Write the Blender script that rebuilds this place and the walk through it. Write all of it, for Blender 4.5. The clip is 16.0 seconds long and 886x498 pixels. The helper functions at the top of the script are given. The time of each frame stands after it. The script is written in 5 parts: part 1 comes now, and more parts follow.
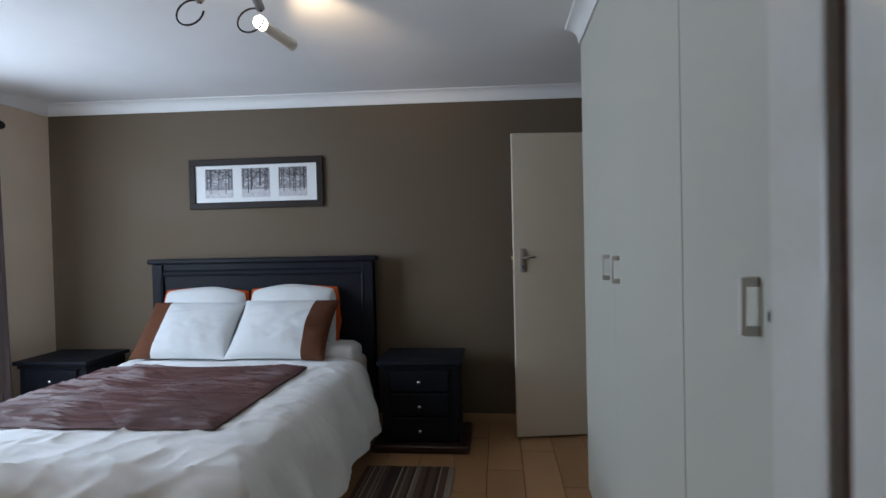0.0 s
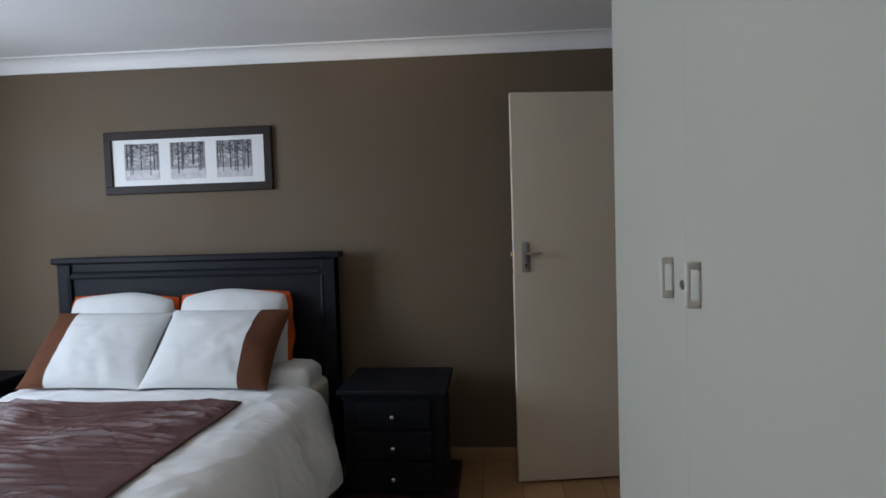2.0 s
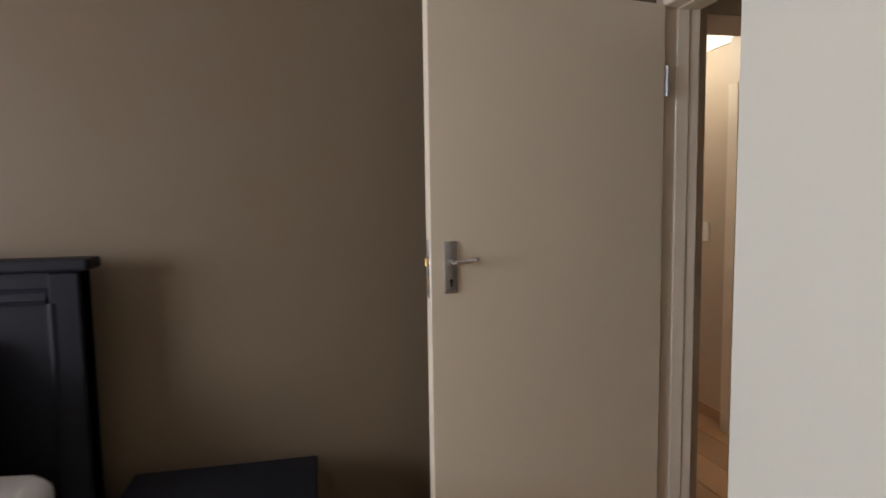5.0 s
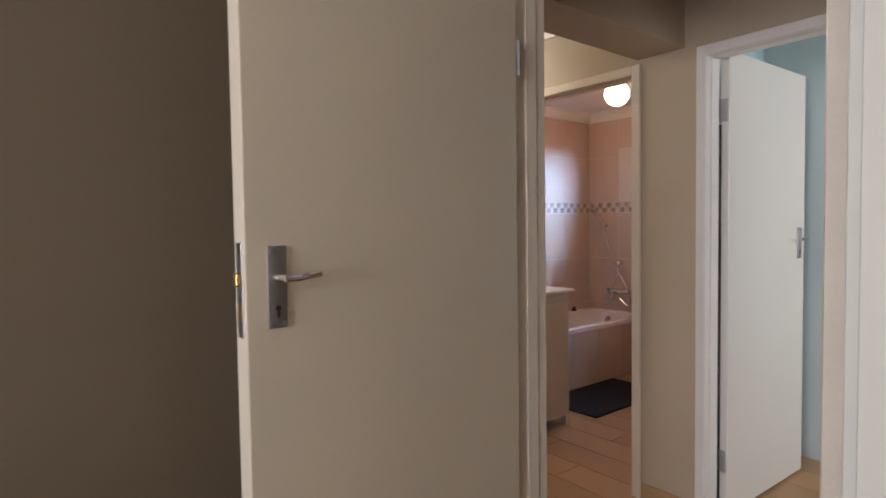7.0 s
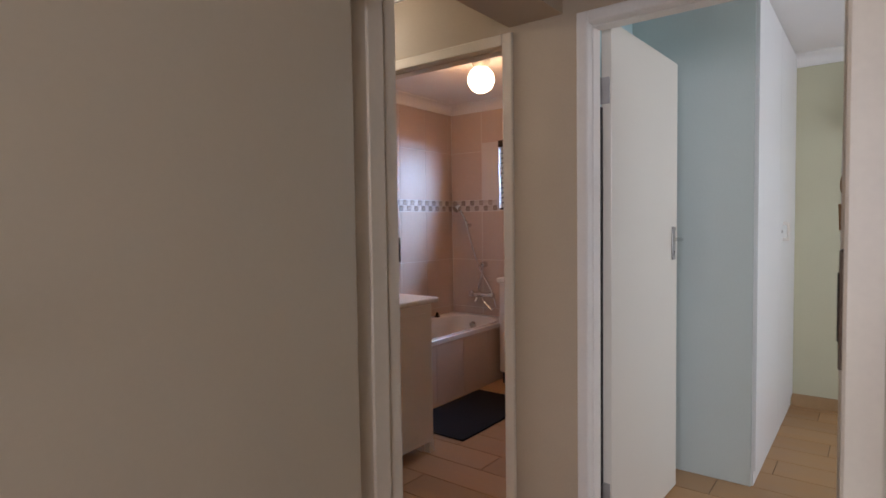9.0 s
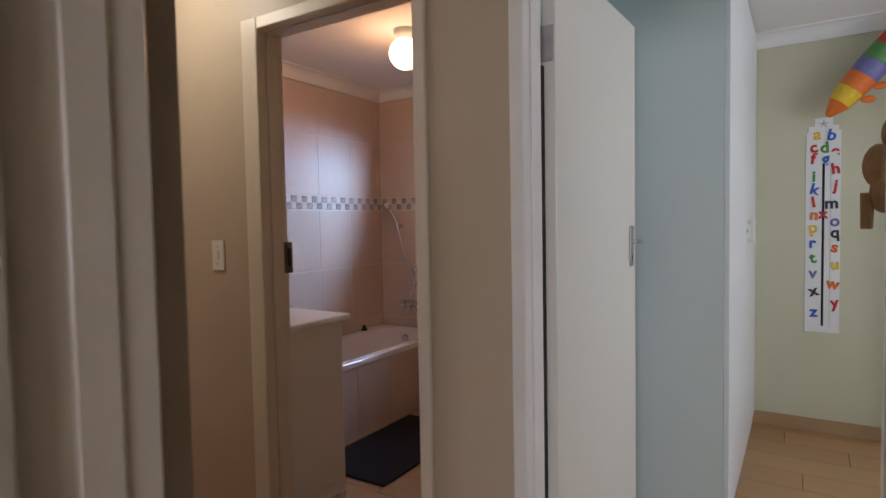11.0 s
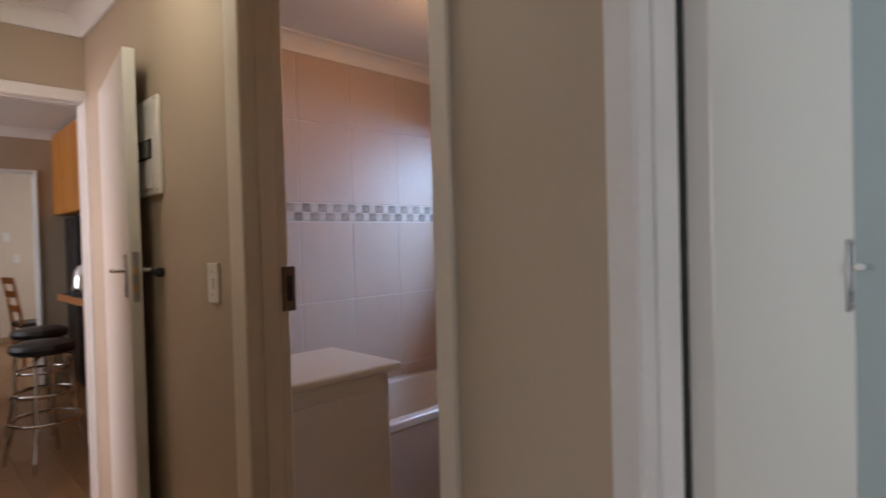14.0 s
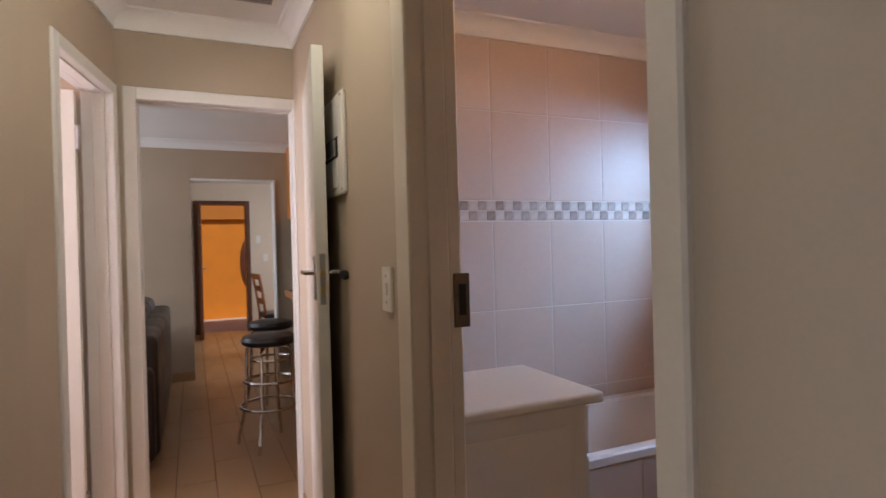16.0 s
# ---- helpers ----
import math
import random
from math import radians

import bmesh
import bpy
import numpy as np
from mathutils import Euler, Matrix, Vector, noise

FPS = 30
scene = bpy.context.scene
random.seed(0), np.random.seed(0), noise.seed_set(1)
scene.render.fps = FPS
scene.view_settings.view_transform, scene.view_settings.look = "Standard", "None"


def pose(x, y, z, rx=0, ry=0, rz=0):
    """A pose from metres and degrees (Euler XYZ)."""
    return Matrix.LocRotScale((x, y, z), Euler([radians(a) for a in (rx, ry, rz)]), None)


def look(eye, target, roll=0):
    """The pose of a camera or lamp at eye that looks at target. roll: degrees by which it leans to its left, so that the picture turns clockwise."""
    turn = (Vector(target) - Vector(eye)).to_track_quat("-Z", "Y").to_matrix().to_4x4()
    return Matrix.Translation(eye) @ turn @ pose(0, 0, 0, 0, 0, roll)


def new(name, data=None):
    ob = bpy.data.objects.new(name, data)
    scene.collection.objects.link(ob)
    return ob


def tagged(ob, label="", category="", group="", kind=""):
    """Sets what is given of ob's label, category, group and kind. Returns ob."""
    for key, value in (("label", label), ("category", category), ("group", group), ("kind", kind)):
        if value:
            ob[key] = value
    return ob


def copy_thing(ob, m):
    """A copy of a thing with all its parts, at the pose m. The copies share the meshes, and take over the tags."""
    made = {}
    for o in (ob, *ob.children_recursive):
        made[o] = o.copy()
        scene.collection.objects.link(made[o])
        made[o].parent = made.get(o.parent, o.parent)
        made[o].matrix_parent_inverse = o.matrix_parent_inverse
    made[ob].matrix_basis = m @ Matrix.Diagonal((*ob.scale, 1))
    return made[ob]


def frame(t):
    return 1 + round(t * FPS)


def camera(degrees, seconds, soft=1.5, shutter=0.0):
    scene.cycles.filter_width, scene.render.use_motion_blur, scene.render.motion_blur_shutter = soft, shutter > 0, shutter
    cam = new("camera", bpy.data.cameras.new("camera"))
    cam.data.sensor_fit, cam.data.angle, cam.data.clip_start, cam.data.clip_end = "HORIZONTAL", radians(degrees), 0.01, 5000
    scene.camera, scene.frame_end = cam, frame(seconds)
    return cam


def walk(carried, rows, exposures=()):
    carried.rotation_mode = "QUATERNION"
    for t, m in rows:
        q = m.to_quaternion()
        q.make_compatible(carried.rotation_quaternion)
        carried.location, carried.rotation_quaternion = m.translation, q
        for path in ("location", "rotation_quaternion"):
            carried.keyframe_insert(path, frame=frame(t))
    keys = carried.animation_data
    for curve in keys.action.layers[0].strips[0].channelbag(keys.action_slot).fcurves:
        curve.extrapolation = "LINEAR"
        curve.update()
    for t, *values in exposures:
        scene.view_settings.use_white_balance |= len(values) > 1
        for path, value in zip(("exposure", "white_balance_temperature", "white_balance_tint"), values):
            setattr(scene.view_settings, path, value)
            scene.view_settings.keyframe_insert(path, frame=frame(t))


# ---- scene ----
cam = camera(76.4, 16.0, shutter=0.5)
PATH = [
    (0, (0.702, 0.398, 1.345), (0.506, 2.388, 1.309), -1.3),
    (0.5, (0.663, 0.593, 1.342), (0.465, 2.583, 1.307), -1.3),
    (1, (0.688, 0.806, 1.355), (0.483, 2.794, 1.3), -1.5),
    (1.5, (0.696, 1.041, 1.363), (0.507, 3.031, 1.292), -1.7),
    (2, (0.692, 1.238, 1.362), (0.518, 3.229, 1.281), -1.7),
    (2.5, (0.648, 1.48, 1.333), (0.514, 3.475, 1.268), -1.6),
    (3, (0.6, 1.674, 1.358), (0.555, 3.671, 1.259), -1.7),
    (3.5, (0.594, 1.908, 1.332), (0.634, 3.906, 1.245), -1.6),
    (4, (0.527, 2.118, 1.398), (0.684, 4.106, 1.234), -2.0),
    (4.2, (0.552, 2.212, 1.419), (0.715, 4.197, 1.234), -1.8),
    (6.3, (0.375, 2.943, 1.308), (1.422, 4.645, 1.225), -0.7),
    (6.5, (0.404, 3.001, 1.308), (1.504, 4.669, 1.226), -0.8),
    (7, (0.448, 3.135, 1.301), (1.694, 4.697, 1.219), -0.8),
    (7.5, (0.506, 3.233, 1.286), (1.875, 4.69, 1.207), -0.7),
    (8, (0.649, 3.321, 1.301), (2.102, 4.693, 1.213), -0.6),
    (8.5, (0.754, 3.398, 1.3), (2.282, 4.685, 1.207), -0.9),
    (9, (0.878, 3.482, 1.297), (2.461, 4.7, 1.207), -0.8),
    (9.2, (0.937, 3.516, 1.295), (2.539, 4.709, 1.207), -0.7),
    (11.3, (1.523, 3.723, 1.284), (3.221, 4.778, 1.211), -0.9),
    (11.5, (1.59, 3.749, 1.258), (3.291, 4.8, 1.202), -0.8),
    (12, (1.732, 3.799, 1.276), (3.435, 4.847, 1.218), -0.9),
    (12.5, (1.854, 3.843, 1.27), (3.552, 4.898, 1.227), -1.0),
    (13, (1.985, 3.916, 1.297), (3.665, 5.001, 1.246), -0.9),
    (13.5, (2.085, 3.96, 1.296), (3.687, 5.157, 1.252), -1.1),
    (14, (2.157, 3.99, 1.289), (3.565, 5.41, 1.256), -1.5),
    (14.5, (2.246, 4.107, 1.288), (3.458, 5.698, 1.256), -1.7),
    (15, (2.297, 4.182, 1.282), (3.378, 5.865, 1.26), -1.6),
    (15.5, (2.341, 4.214, 1.288), (3.296, 5.97, 1.273), -1.6),
    (16, (2.374, 4.223, 1.289), (3.188, 6.05, 1.279), -1.5),
]
EXPOSURES = [(0, -1.02, 5750, 10), (2, -1.00, 6050, 12), (3.5, -0.68, 6500, 16), (4.2, -0.36, 6750, 18), (6.3, -0.18, 7000, 22), (7, -0.17, 7000, 22), (9, -0.44, 7000, 25), (11.5, -0.66, 6850, 22), (12.5, -0.78, 6800, 21), (14, -0.70, 6800, 20), (15, -0.48, 6700, 20), (16, -0.43, 6500, 18)]
walk(cam, [(t, look(eye, target, roll)) for t, eye, target, roll in PATH], EXPOSURES)

# ---- world, sun, window light ----
world = bpy.data.worlds.new("sky")
scene.world = world
world.use_nodes = True
wn = world.node_tree.nodes
sky = wn.new("ShaderNodeTexSky")
sky.sky_type, sky.sun_disc = "NISHITA", False
sky.sun_elevation, sky.sun_rotation = radians(52), radians(200)
wn["Background"].inputs["Strength"].default_value = 0.1
world.node_tree.links.new(sky.outputs[0], wn["Background"].inputs[0])

sun = new("sun", bpy.data.lights.new("sun", "SUN"))
sun.data.energy, sun.data.angle, sun.data.color = 3.5, radians(0.5), (1.0, 0.95, 0.87)
sun.matrix_world = look((0, 0, 10), (0.27 * 6, 0.75 * 6, 10 - 1.02 * 6))


def window_light(name, at, to, w, h, watts, col=(0.80, 0.90, 1.0), spread=170):
    la = bpy.data.lights.new(name, "AREA")
    la.shape, la.size, la.size_y, la.energy, la.color = "RECTANGLE", w, h, watts, col
    la.spread = radians(spread)
    ob = new(name, la)
    ob.matrix_world = look(at, to)
    return ob


window_light("bedroom_window_light", (-2.81, 2.72, 1.47), (-1.2, 3.20, 0.98), 1.4, 1.3, 116, (0.785, 0.89, 1.0), 172)
window_light("bathroom_window_light", (5.42, 5.42, 2.10), (3.95, 6.55, 0.95), 0.5, 0.5, 152, (0.34, 0.62, 1.0), 160)
window_light("kids_window_light", (3.85, 1.62, 1.5), (3.85, 4, 1.2), 1.6, 1.2, 33)
window_light("side_room_window_light", (0.55, 6.6, 1.5), (2.0, 6.75, 1.2), 1.1, 1.2, 66, (1.0, 0.88, 0.95))
window_light("living_window_light", (-0.7, 9.4, 1.5), (3, 9.4, 1.0), 2.2, 1.5, 92)
window_light("entry_window_light", (4.66, 12.2, 1.5), (2, 12.2, 1.0), 1.4, 1.2, 40)


def bulb(name, at, watts, col, size):
    la = bpy.data.lights.new(name, "POINT")
    la.energy, la.color, la.shadow_soft_size = watts, col, size
    ob = new(name, la)
    ob.location = at
    return ob


bulb("bathroom_bulb", (4.0, 5.55, 2.235), 9.0, (1.0, 0.48, 0.18), 0.06)
bulb("passage_bulb", (2.42, 5.70, 2.275), 14.5, (0.97, 1.0, 0.86), 0.09)
bulb("spot_bulb", (-0.20, 2.52, 2.20), 3.0, (1.0, 0.72, 0.42), 0.03)
beam = bpy.data.lights.new("spot_beam", "SPOT")
beam.energy, beam.color, beam.shadow_soft_size, beam.spot_size, beam.spot_blend = 34.0, (1.0, 0.70, 0.40), 0.02, radians(60), 1.0
new("spot_beam", beam).matrix_world = look((-0.14, 2.60, 2.23), (-0.07, 3.08, 2.41))


# ---- materials ----
def mat(name, col, rough=0.6, metal=0.0, var=0.06, scale=3.0, fine=90.0, bump=0.05, spec=0.5, rnd=0.0, coat=0.0, rvar=0.08):
    """Base colour with a broad and a fine variation, fine relief and uneven gloss."""
    m = bpy.data.materials.new(name)
    m.use_nodes = True
    nt = m.node_tree
    n, l = nt.nodes, nt.links
    b = n["Principled BSDF"]
    b.inputs["Metallic"].default_value = metal
    b.inputs["Specular IOR Level"].default_value = spec
    b.inputs["Coat Weight"].default_value = coat
    tc = n.new("ShaderNodeTexCoord")
    n1, n2 = n.new("ShaderNodeTexNoise"), n.new("ShaderNodeTexNoise")
    n1.inputs["Scale"].default_value, n2.inputs["Scale"].default_value = scale, fine
    n1.inputs["Detail"].default_value = 4.0
    for q in (n1, n2):
        l.new(tc.outputs["Object"], q.inputs["Vector"])
    mix = n.new("ShaderNodeMath")
    mix.operation = "MULTIPLY_ADD"
    l.new(n2.outputs[0], mix.inputs[0])
    mix.inputs[1].default_value = 0.5
    l.new(n1.outputs[0], mix.inputs[2])
    ramp = n.new("ShaderNodeMapRange")
    ramp.inputs[1].default_value, ramp.inputs[2].default_value = 0.45, 1.05
    ramp.inputs[3].default_value, ramp.inputs[4].default_value = 1 - var, 1 + var
    l.new(mix.outputs[0], ramp.inputs[0])
    val = ramp.outputs[0]
    if rnd:
        oi = n.new("ShaderNodeObjectInfo")
        mr = n.new("ShaderNodeMapRange")
        mr.inputs[3].default_value, mr.inputs[4].default_value = 1 - rnd, 1 + rnd
        l.new(oi.outputs["Random"], mr.inputs[0])
        mm = n.new("ShaderNodeMath")
        mm.operation = "MULTIPLY"
        l.new(val, mm.inputs[0])
        l.new(mr.outputs[0], mm.inputs[1])
        val = mm.outputs[0]
    hsv = n.new("ShaderNodeHueSaturation")
    hsv.inputs["Color"].default_value = (*col, 1)
    l.new(val, hsv.inputs["Value"])
    l.new(hsv.outputs[0], b.inputs["Base Color"])
    rr = n.new("ShaderNodeMapRange")
    rr.inputs[1].default_value, rr.inputs[2].default_value = 0.3, 0.7
    rr.inputs[3].default_value, rr.inputs[4].default_value = max(0.03, rough - rvar), min(1, rough + rvar)
    l.new(n1.outputs[0], rr.inputs[0])
    l.new(rr.outputs[0], b.inputs["Roughness"])
    if bump:
        bp = n.new("ShaderNodeBump")
        bp.inputs["Strength"].default_value, bp.inputs["Distance"].default_value = bump, 0.004
        l.new(mix.outputs[0], bp.inputs["Height"])
        l.new(bp.outputs[0], b.inputs["Normal"])
    return m


def glow(name, col, strength):
    m = bpy.data.materials.new(name)
    m.use_nodes = True
    b = m.node_tree.nodes["Principled BSDF"]
    b.inputs["Base Color"].default_value = (*col, 1)
    b.inputs["Emission Color"].default_value = (*col, 1)
    b.inputs["Emission Strength"].default_value = strength
    return m


def plank_mat(name, col):
    """Glazed wood-look tile with streaks along y and a slight gloss."""
    m = mat(name, col, 0.34, var=0.10, scale=2.2, fine=40, bump=0.03, rnd=0.10)
    n, l = m.node_tree.nodes, m.node_tree.links
    tc = next(q for q in n if q.bl_idname == "ShaderNodeTexCoord")
    mp = n.new("ShaderNodeMapping")
    mp.inputs["Scale"].default_value = (6.0, 0.7, 1.0)
    l.new(tc.outputs["Object"], mp.inputs["Vector"])
    for q in n:
        if q.bl_idname == "ShaderNodeTexNoise":
            l.new(mp.outputs[0], q.inputs["Vector"])
    return m


M_BROWN = mat("brown_wall_paint", (0.125, 0.090, 0.055), 0.75, var=0.05, fine=160, bump=0.10)
M_CREAM = mat("cream_wall_paint", (0.66, 0.54, 0.41), 0.7, var=0.05, fine=160, bump=0.08)
M_BEIGE = mat("beige_wall_paint", (0.45, 0.36, 0.262), 0.5, var=0.05, fine=150, bump=0.10)
M_CEIL = mat("white_ceiling_board", (0.79, 0.78, 0.77), 0.8, var=0.03, fine=120, bump=0.04)
M_CORN = mat("white_cornice_paint", (0.80, 0.79, 0.77), 0.6, var=0.03)
M_DOOR = mat("white_door_enamel", (0.635, 0.56, 0.44), 0.30, var=0.025, scale=1.6, fine=140, bump=0.012, rvar=0.012)
M_FRAME = mat("cream_frame_enamel", (0.68, 0.60, 0.49), 0.38, var=0.05, scale=6, fine=110, bump=0.03, rvar=0.02)
# whiter copies of the two enamels above, with daylight put into the colour
M_DOOR_W = mat("daylit_white_door_enamel", (0.66, 0.63, 0.56), 0.34, var=0.025, scale=1.6, fine=140, bump=0.012, rvar=0.012)
M_FRAME_W = mat("daylit_white_frame_enamel", (0.72, 0.69, 0.645), 0.36, var=0.05, scale=6, fine=110, bump=0.03, rvar=0.02)
M_GLOSS = mat("gloss_white_enamel", (0.74, 0.72, 0.66), 0.14, var=0.04, scale=5, bump=0.03, rvar=0.05)
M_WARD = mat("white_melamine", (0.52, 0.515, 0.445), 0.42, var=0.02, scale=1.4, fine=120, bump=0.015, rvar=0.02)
M_PLASTIC = mat("white_plastic", (0.74, 0.70, 0.64), 0.4, var=0.02, bump=0.0)
M_HANDLE = mat("grey_white_plastic", (0.60, 0.575, 0.53), 0.45, var=0.04, bump=0.0)
M_STEEL = mat("dull_steel", (0.40, 0.39, 0.39), 0.38, 1.0, var=0.12, scale=20, fine=200, bump=0.04)
M_CHROME = mat("chrome", (0.72, 0.72, 0.72), 0.12, 1.0, var=0.04, bump=0.0, rvar=0.04)
M_BRONZE = mat("tarnished_bronze", (0.16, 0.115, 0.085), 0.45, 1.0, var=0.2, scale=20, fine=200, bump=0.05)
M_BRASS = mat("brass", (0.62, 0.44, 0.18), 0.3, 1.0, var=0.08, bump=0.0)
M_DARK = mat("dark_hole", (0.012, 0.011, 0.010), 0.8, var=0.05, bump=0.0)
M_ESPRESSO = mat("espresso_stained_wood", (0.007, 0.008, 0.012), 0.50, spec=0.16, var=0.20, scale=4, fine=60, bump=0.05)
M_REDWOOD = mat("dark_red_brown_wood", (0.030, 0.012, 0.009), 0.40, var=0.20, scale=4, fine=60, bump=0.05)
M_COTTON = mat("white_cotton", (0.74, 0.74, 0.735), 0.9, var=0.03, scale=5, fine=300, bump=0.15, spec=0.2)
# copy of the white cotton, dimmed so the pillows render less bright than the duvet
M_PILLOW = mat("dimmed_white_cotton", (0.60, 0.61, 0.605), 0.9, var=0.03, scale=5, fine=300, bump=0.15, spec=0.2)
M_ORANGE_CLOTH = mat("rust_orange_cotton", (0.46, 0.075, 0.012), 0.9, var=0.10, fine=300, bump=0.15, spec=0.2)
M_BROWN_BAND = mat("brown_suede_cloth", (0.095, 0.036, 0.017), 0.85, var=0.14, scale=9, fine=220, bump=0.2, spec=0.2)
M_RUNNER = mat("brown_crinkled_satin", (0.080, 0.029, 0.025), 0.52, var=0.14, scale=8, fine=160, bump=0.12, rvar=0.05)
M_MATTRESS = mat("cream_mattress_ticking", (0.62, 0.58, 0.52), 0.9, var=0.05, bump=0.1)
M_CURTAIN = mat("grey_mauve_curtain", (0.17, 0.14, 0.14), 0.9, var=0.08, fine=260, bump=0.15, spec=0.2)
M_FLOOR = plank_mat("honey_plank_tile", (0.40, 0.225, 0.105))
M_GROUT = mat("dark_tile_grout", (0.17, 0.10, 0.055), 0.9, var=0.12, fine=200, bump=0.2)
M_SKIRT = mat("honey_tile_skirting", (0.40, 0.25, 0.13), 0.4, var=0.10, scale=5)
M_RUG = [mat("rug_" + k, c, 0.95, var=0.12, scale=30, fine=400, bump=0.3, spec=0.1) for k, c in
         (("brown", (0.10, 0.062, 0.045)), ("grey", (0.17, 0.14, 0.12)), ("cream", (0.26, 0.21, 0.165)), ("dark", (0.05, 0.036, 0.03)))]
M_TILE = mat("pale_pink_wall_tile", (0.58, 0.455, 0.38), 0.46, var=0.05, scale=4, fine=50, bump=0.02, rnd=0.02, rvar=0.04)
M_WGROUT = mat("white_grout", (0.66, 0.62, 0.58), 0.8, var=0.05, bump=0.1)
M_MOS_G = mat("taupe_mosaic", (0.34, 0.28, 0.24), 0.25, var=0.12, scale=20, rnd=0.22)
M_MOS_W = mat("white_mosaic", (0.60, 0.54, 0.49), 0.25, var=0.06, scale=20, rnd=0.08)
M_BATH = mat("white_acrylic", (0.76, 0.72, 0.69), 0.15, var=0.02, bump=0.0, rvar=0.04)
M_CABINET = mat("cream_white_cabinet_paint", (0.70, 0.66, 0.59), 0.38, var=0.03, scale=3, bump=0.01, rvar=0.02)
M_MAT = mat("dark_grey_bath_mat", (0.022, 0.020, 0.024), 0.95, var=0.2, scale=12, fine=500, bump=0.5, spec=0.1)
M_TEAL = mat("aqua_wall_paint", (0.42, 0.61, 0.63), 0.7, var=0.04, fine=150, bump=0.08)
M_GREEN = mat("pale_green_wall_paint", (0.55, 0.535, 0.385), 0.7, var=0.04, fine=150, bump=0.08)
M_BLUEPANEL = mat("pale_blue_grey_panel", (0.60, 0.66, 0.635), 0.5, var=0.03, scale=2, bump=0.03)
M_CLOSET = mat("white_closet_door", (0.72, 0.74, 0.74), 0.4, var=0.03, bump=0.02)
M_SOFA = mat("dark_brown_leather", (0.030, 0.018, 0.014), 0.42, var=0.2, scale=6, fine=120, bump=0.2)
M_BLACKSEAT = mat("black_vinyl", (0.014, 0.013, 0.016), 0.42, var=0.15, scale=8, fine=150, bump=0.1)
M_COUNTER = mat("black_granite", (0.03, 0.028, 0.03), 0.18, var=0.3, scale=30, fine=200, bump=0.0)
M_WOOD = mat("orange_brown_wood", (0.36, 0.13, 0.035), 0.4, var=0.18, scale=5, fine=50, bump=0.05)
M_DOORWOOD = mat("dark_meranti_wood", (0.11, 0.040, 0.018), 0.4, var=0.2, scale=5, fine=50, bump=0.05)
M_KITCH = mat("orange_kitchen_laminate", (0.55, 0.20, 0.03), 0.4, var=0.08, bump=0.02)
M_ORANGE = mat("orange_plaster", (0.72, 0.25, 0.022), 0.85, var=0.09, scale=3, fine=120, bump=0.15)
M_STONE = mat("pale_step_stone", (0.55, 0.45, 0.36), 0.8, var=0.1)
M_PAPER = mat("white_card", (0.74, 0.74, 0.73), 0.5, var=0.02, bump=0.0)
M_GLOBE = glow("lit_opal_glass", (1.0, 0.80, 0.52), 9.0)
M_BULB = glow("lit_halogen", (1.0, 0.86, 0.62), 30.0)
M_BLIND = mat("dark_blind_slat", (0.03, 0.022, 0.018), 0.4, var=0.1)
M_SKYGLASS = glow("bright_window_pane", (0.86, 0.93, 1.0), 1.6)
M_PRINT_D = mat("dark_photo_ink", (0.06, 0.055, 0.06), 0.5, var=0.2, scale=60)
M_PRINT_M = mat("grey_photo_ink", (0.27, 0.26, 0.27), 0.5, var=0.3, scale=50, fine=200)
M_PRINT_L = mat("pale_photo_ink", (0.52, 0.51, 0.52), 0.5, var=0.25, scale=40, fine=200)
M_PICFRAME = mat("dark_brown_picture_frame", (0.020, 0.013, 0.010), 0.55, spec=0.25, var=0.2, scale=8)
M_PLUSH = mat("tan_plush", (0.36, 0.20, 0.09), 0.95, var=0.25, scale=25, fine=300, bump=0.5)


# ---- building helpers ----
def box(bm, x0, x1, y0, y1, z0, z1, bevel=0.0, seg=2, mi=0):
    r = bmesh.ops.create_cube(bm, size=1.0)
    vs = r["verts"]
    for v in vs:
        v.co = Vector(((x0 + x1) / 2 + v.co.x * (x1 - x0), (y0 + y1) / 2 + v.co.y * (y1 - y0), (z0 + z1) / 2 + v.co.z * (z1 - z0)))
    fs = {f for v in vs for f in v.link_faces}
    for f in fs:
        f.material_index = mi
    if bevel:
        es = {e for v in vs for e in v.link_edges}
        bmesh.ops.bevel(bm, geom=list(es), offset=bevel, segments=seg, profile=0.5, affect="EDGES")
    return vs


def rod(bm, a, b, r0, r1=None, n=16):
    a, b = Vector(a), Vector(b)
    r1 = r0 if r1 is None else r1
    q = (b - a).to_track_quat("Z", "Y").to_matrix().to_4x4()
    q.translation = (a + b) / 2
    bmesh.ops.create_cone(bm, cap_ends=True, segments=n, radius1=r0, radius2=r1, depth=(b - a).length, matrix=q)


def tube(bm, pts, r, n=10, closed=False):
    """A round bar along points."""
    pts = [Vector(p) for p in pts]
    rings, k = [], len(pts)
    for i, p in enumerate(pts):
        d = (pts[(i + 1) % k] - pts[i - 1]) if closed else (pts[min(i + 1, k - 1)] - pts[max(i - 1, 0)])
        d.normalize()
        u = d.cross(Vector((0.13, 0.29, 0.95)))
        if u.length < 0.2:
            u = d.cross(Vector((1, 0, 0)))
        u.normalize()
        w = d.cross(u)
        rings.append([bm.verts.new(p + (u * math.cos(2 * math.pi * j / n) + w * math.sin(2 * math.pi * j / n)) * r) for j in range(n)])
    for i in range(k if closed else k - 1):
        a, b = rings[i], rings[(i + 1) % k]
        for j in range(n):
            bm.faces.new((a[j], a[(j + 1) % n], b[(j + 1) % n], b[j]))
    if not closed:
        bm.faces.new(rings[0][::-1])
        bm.faces.new(rings[-1])


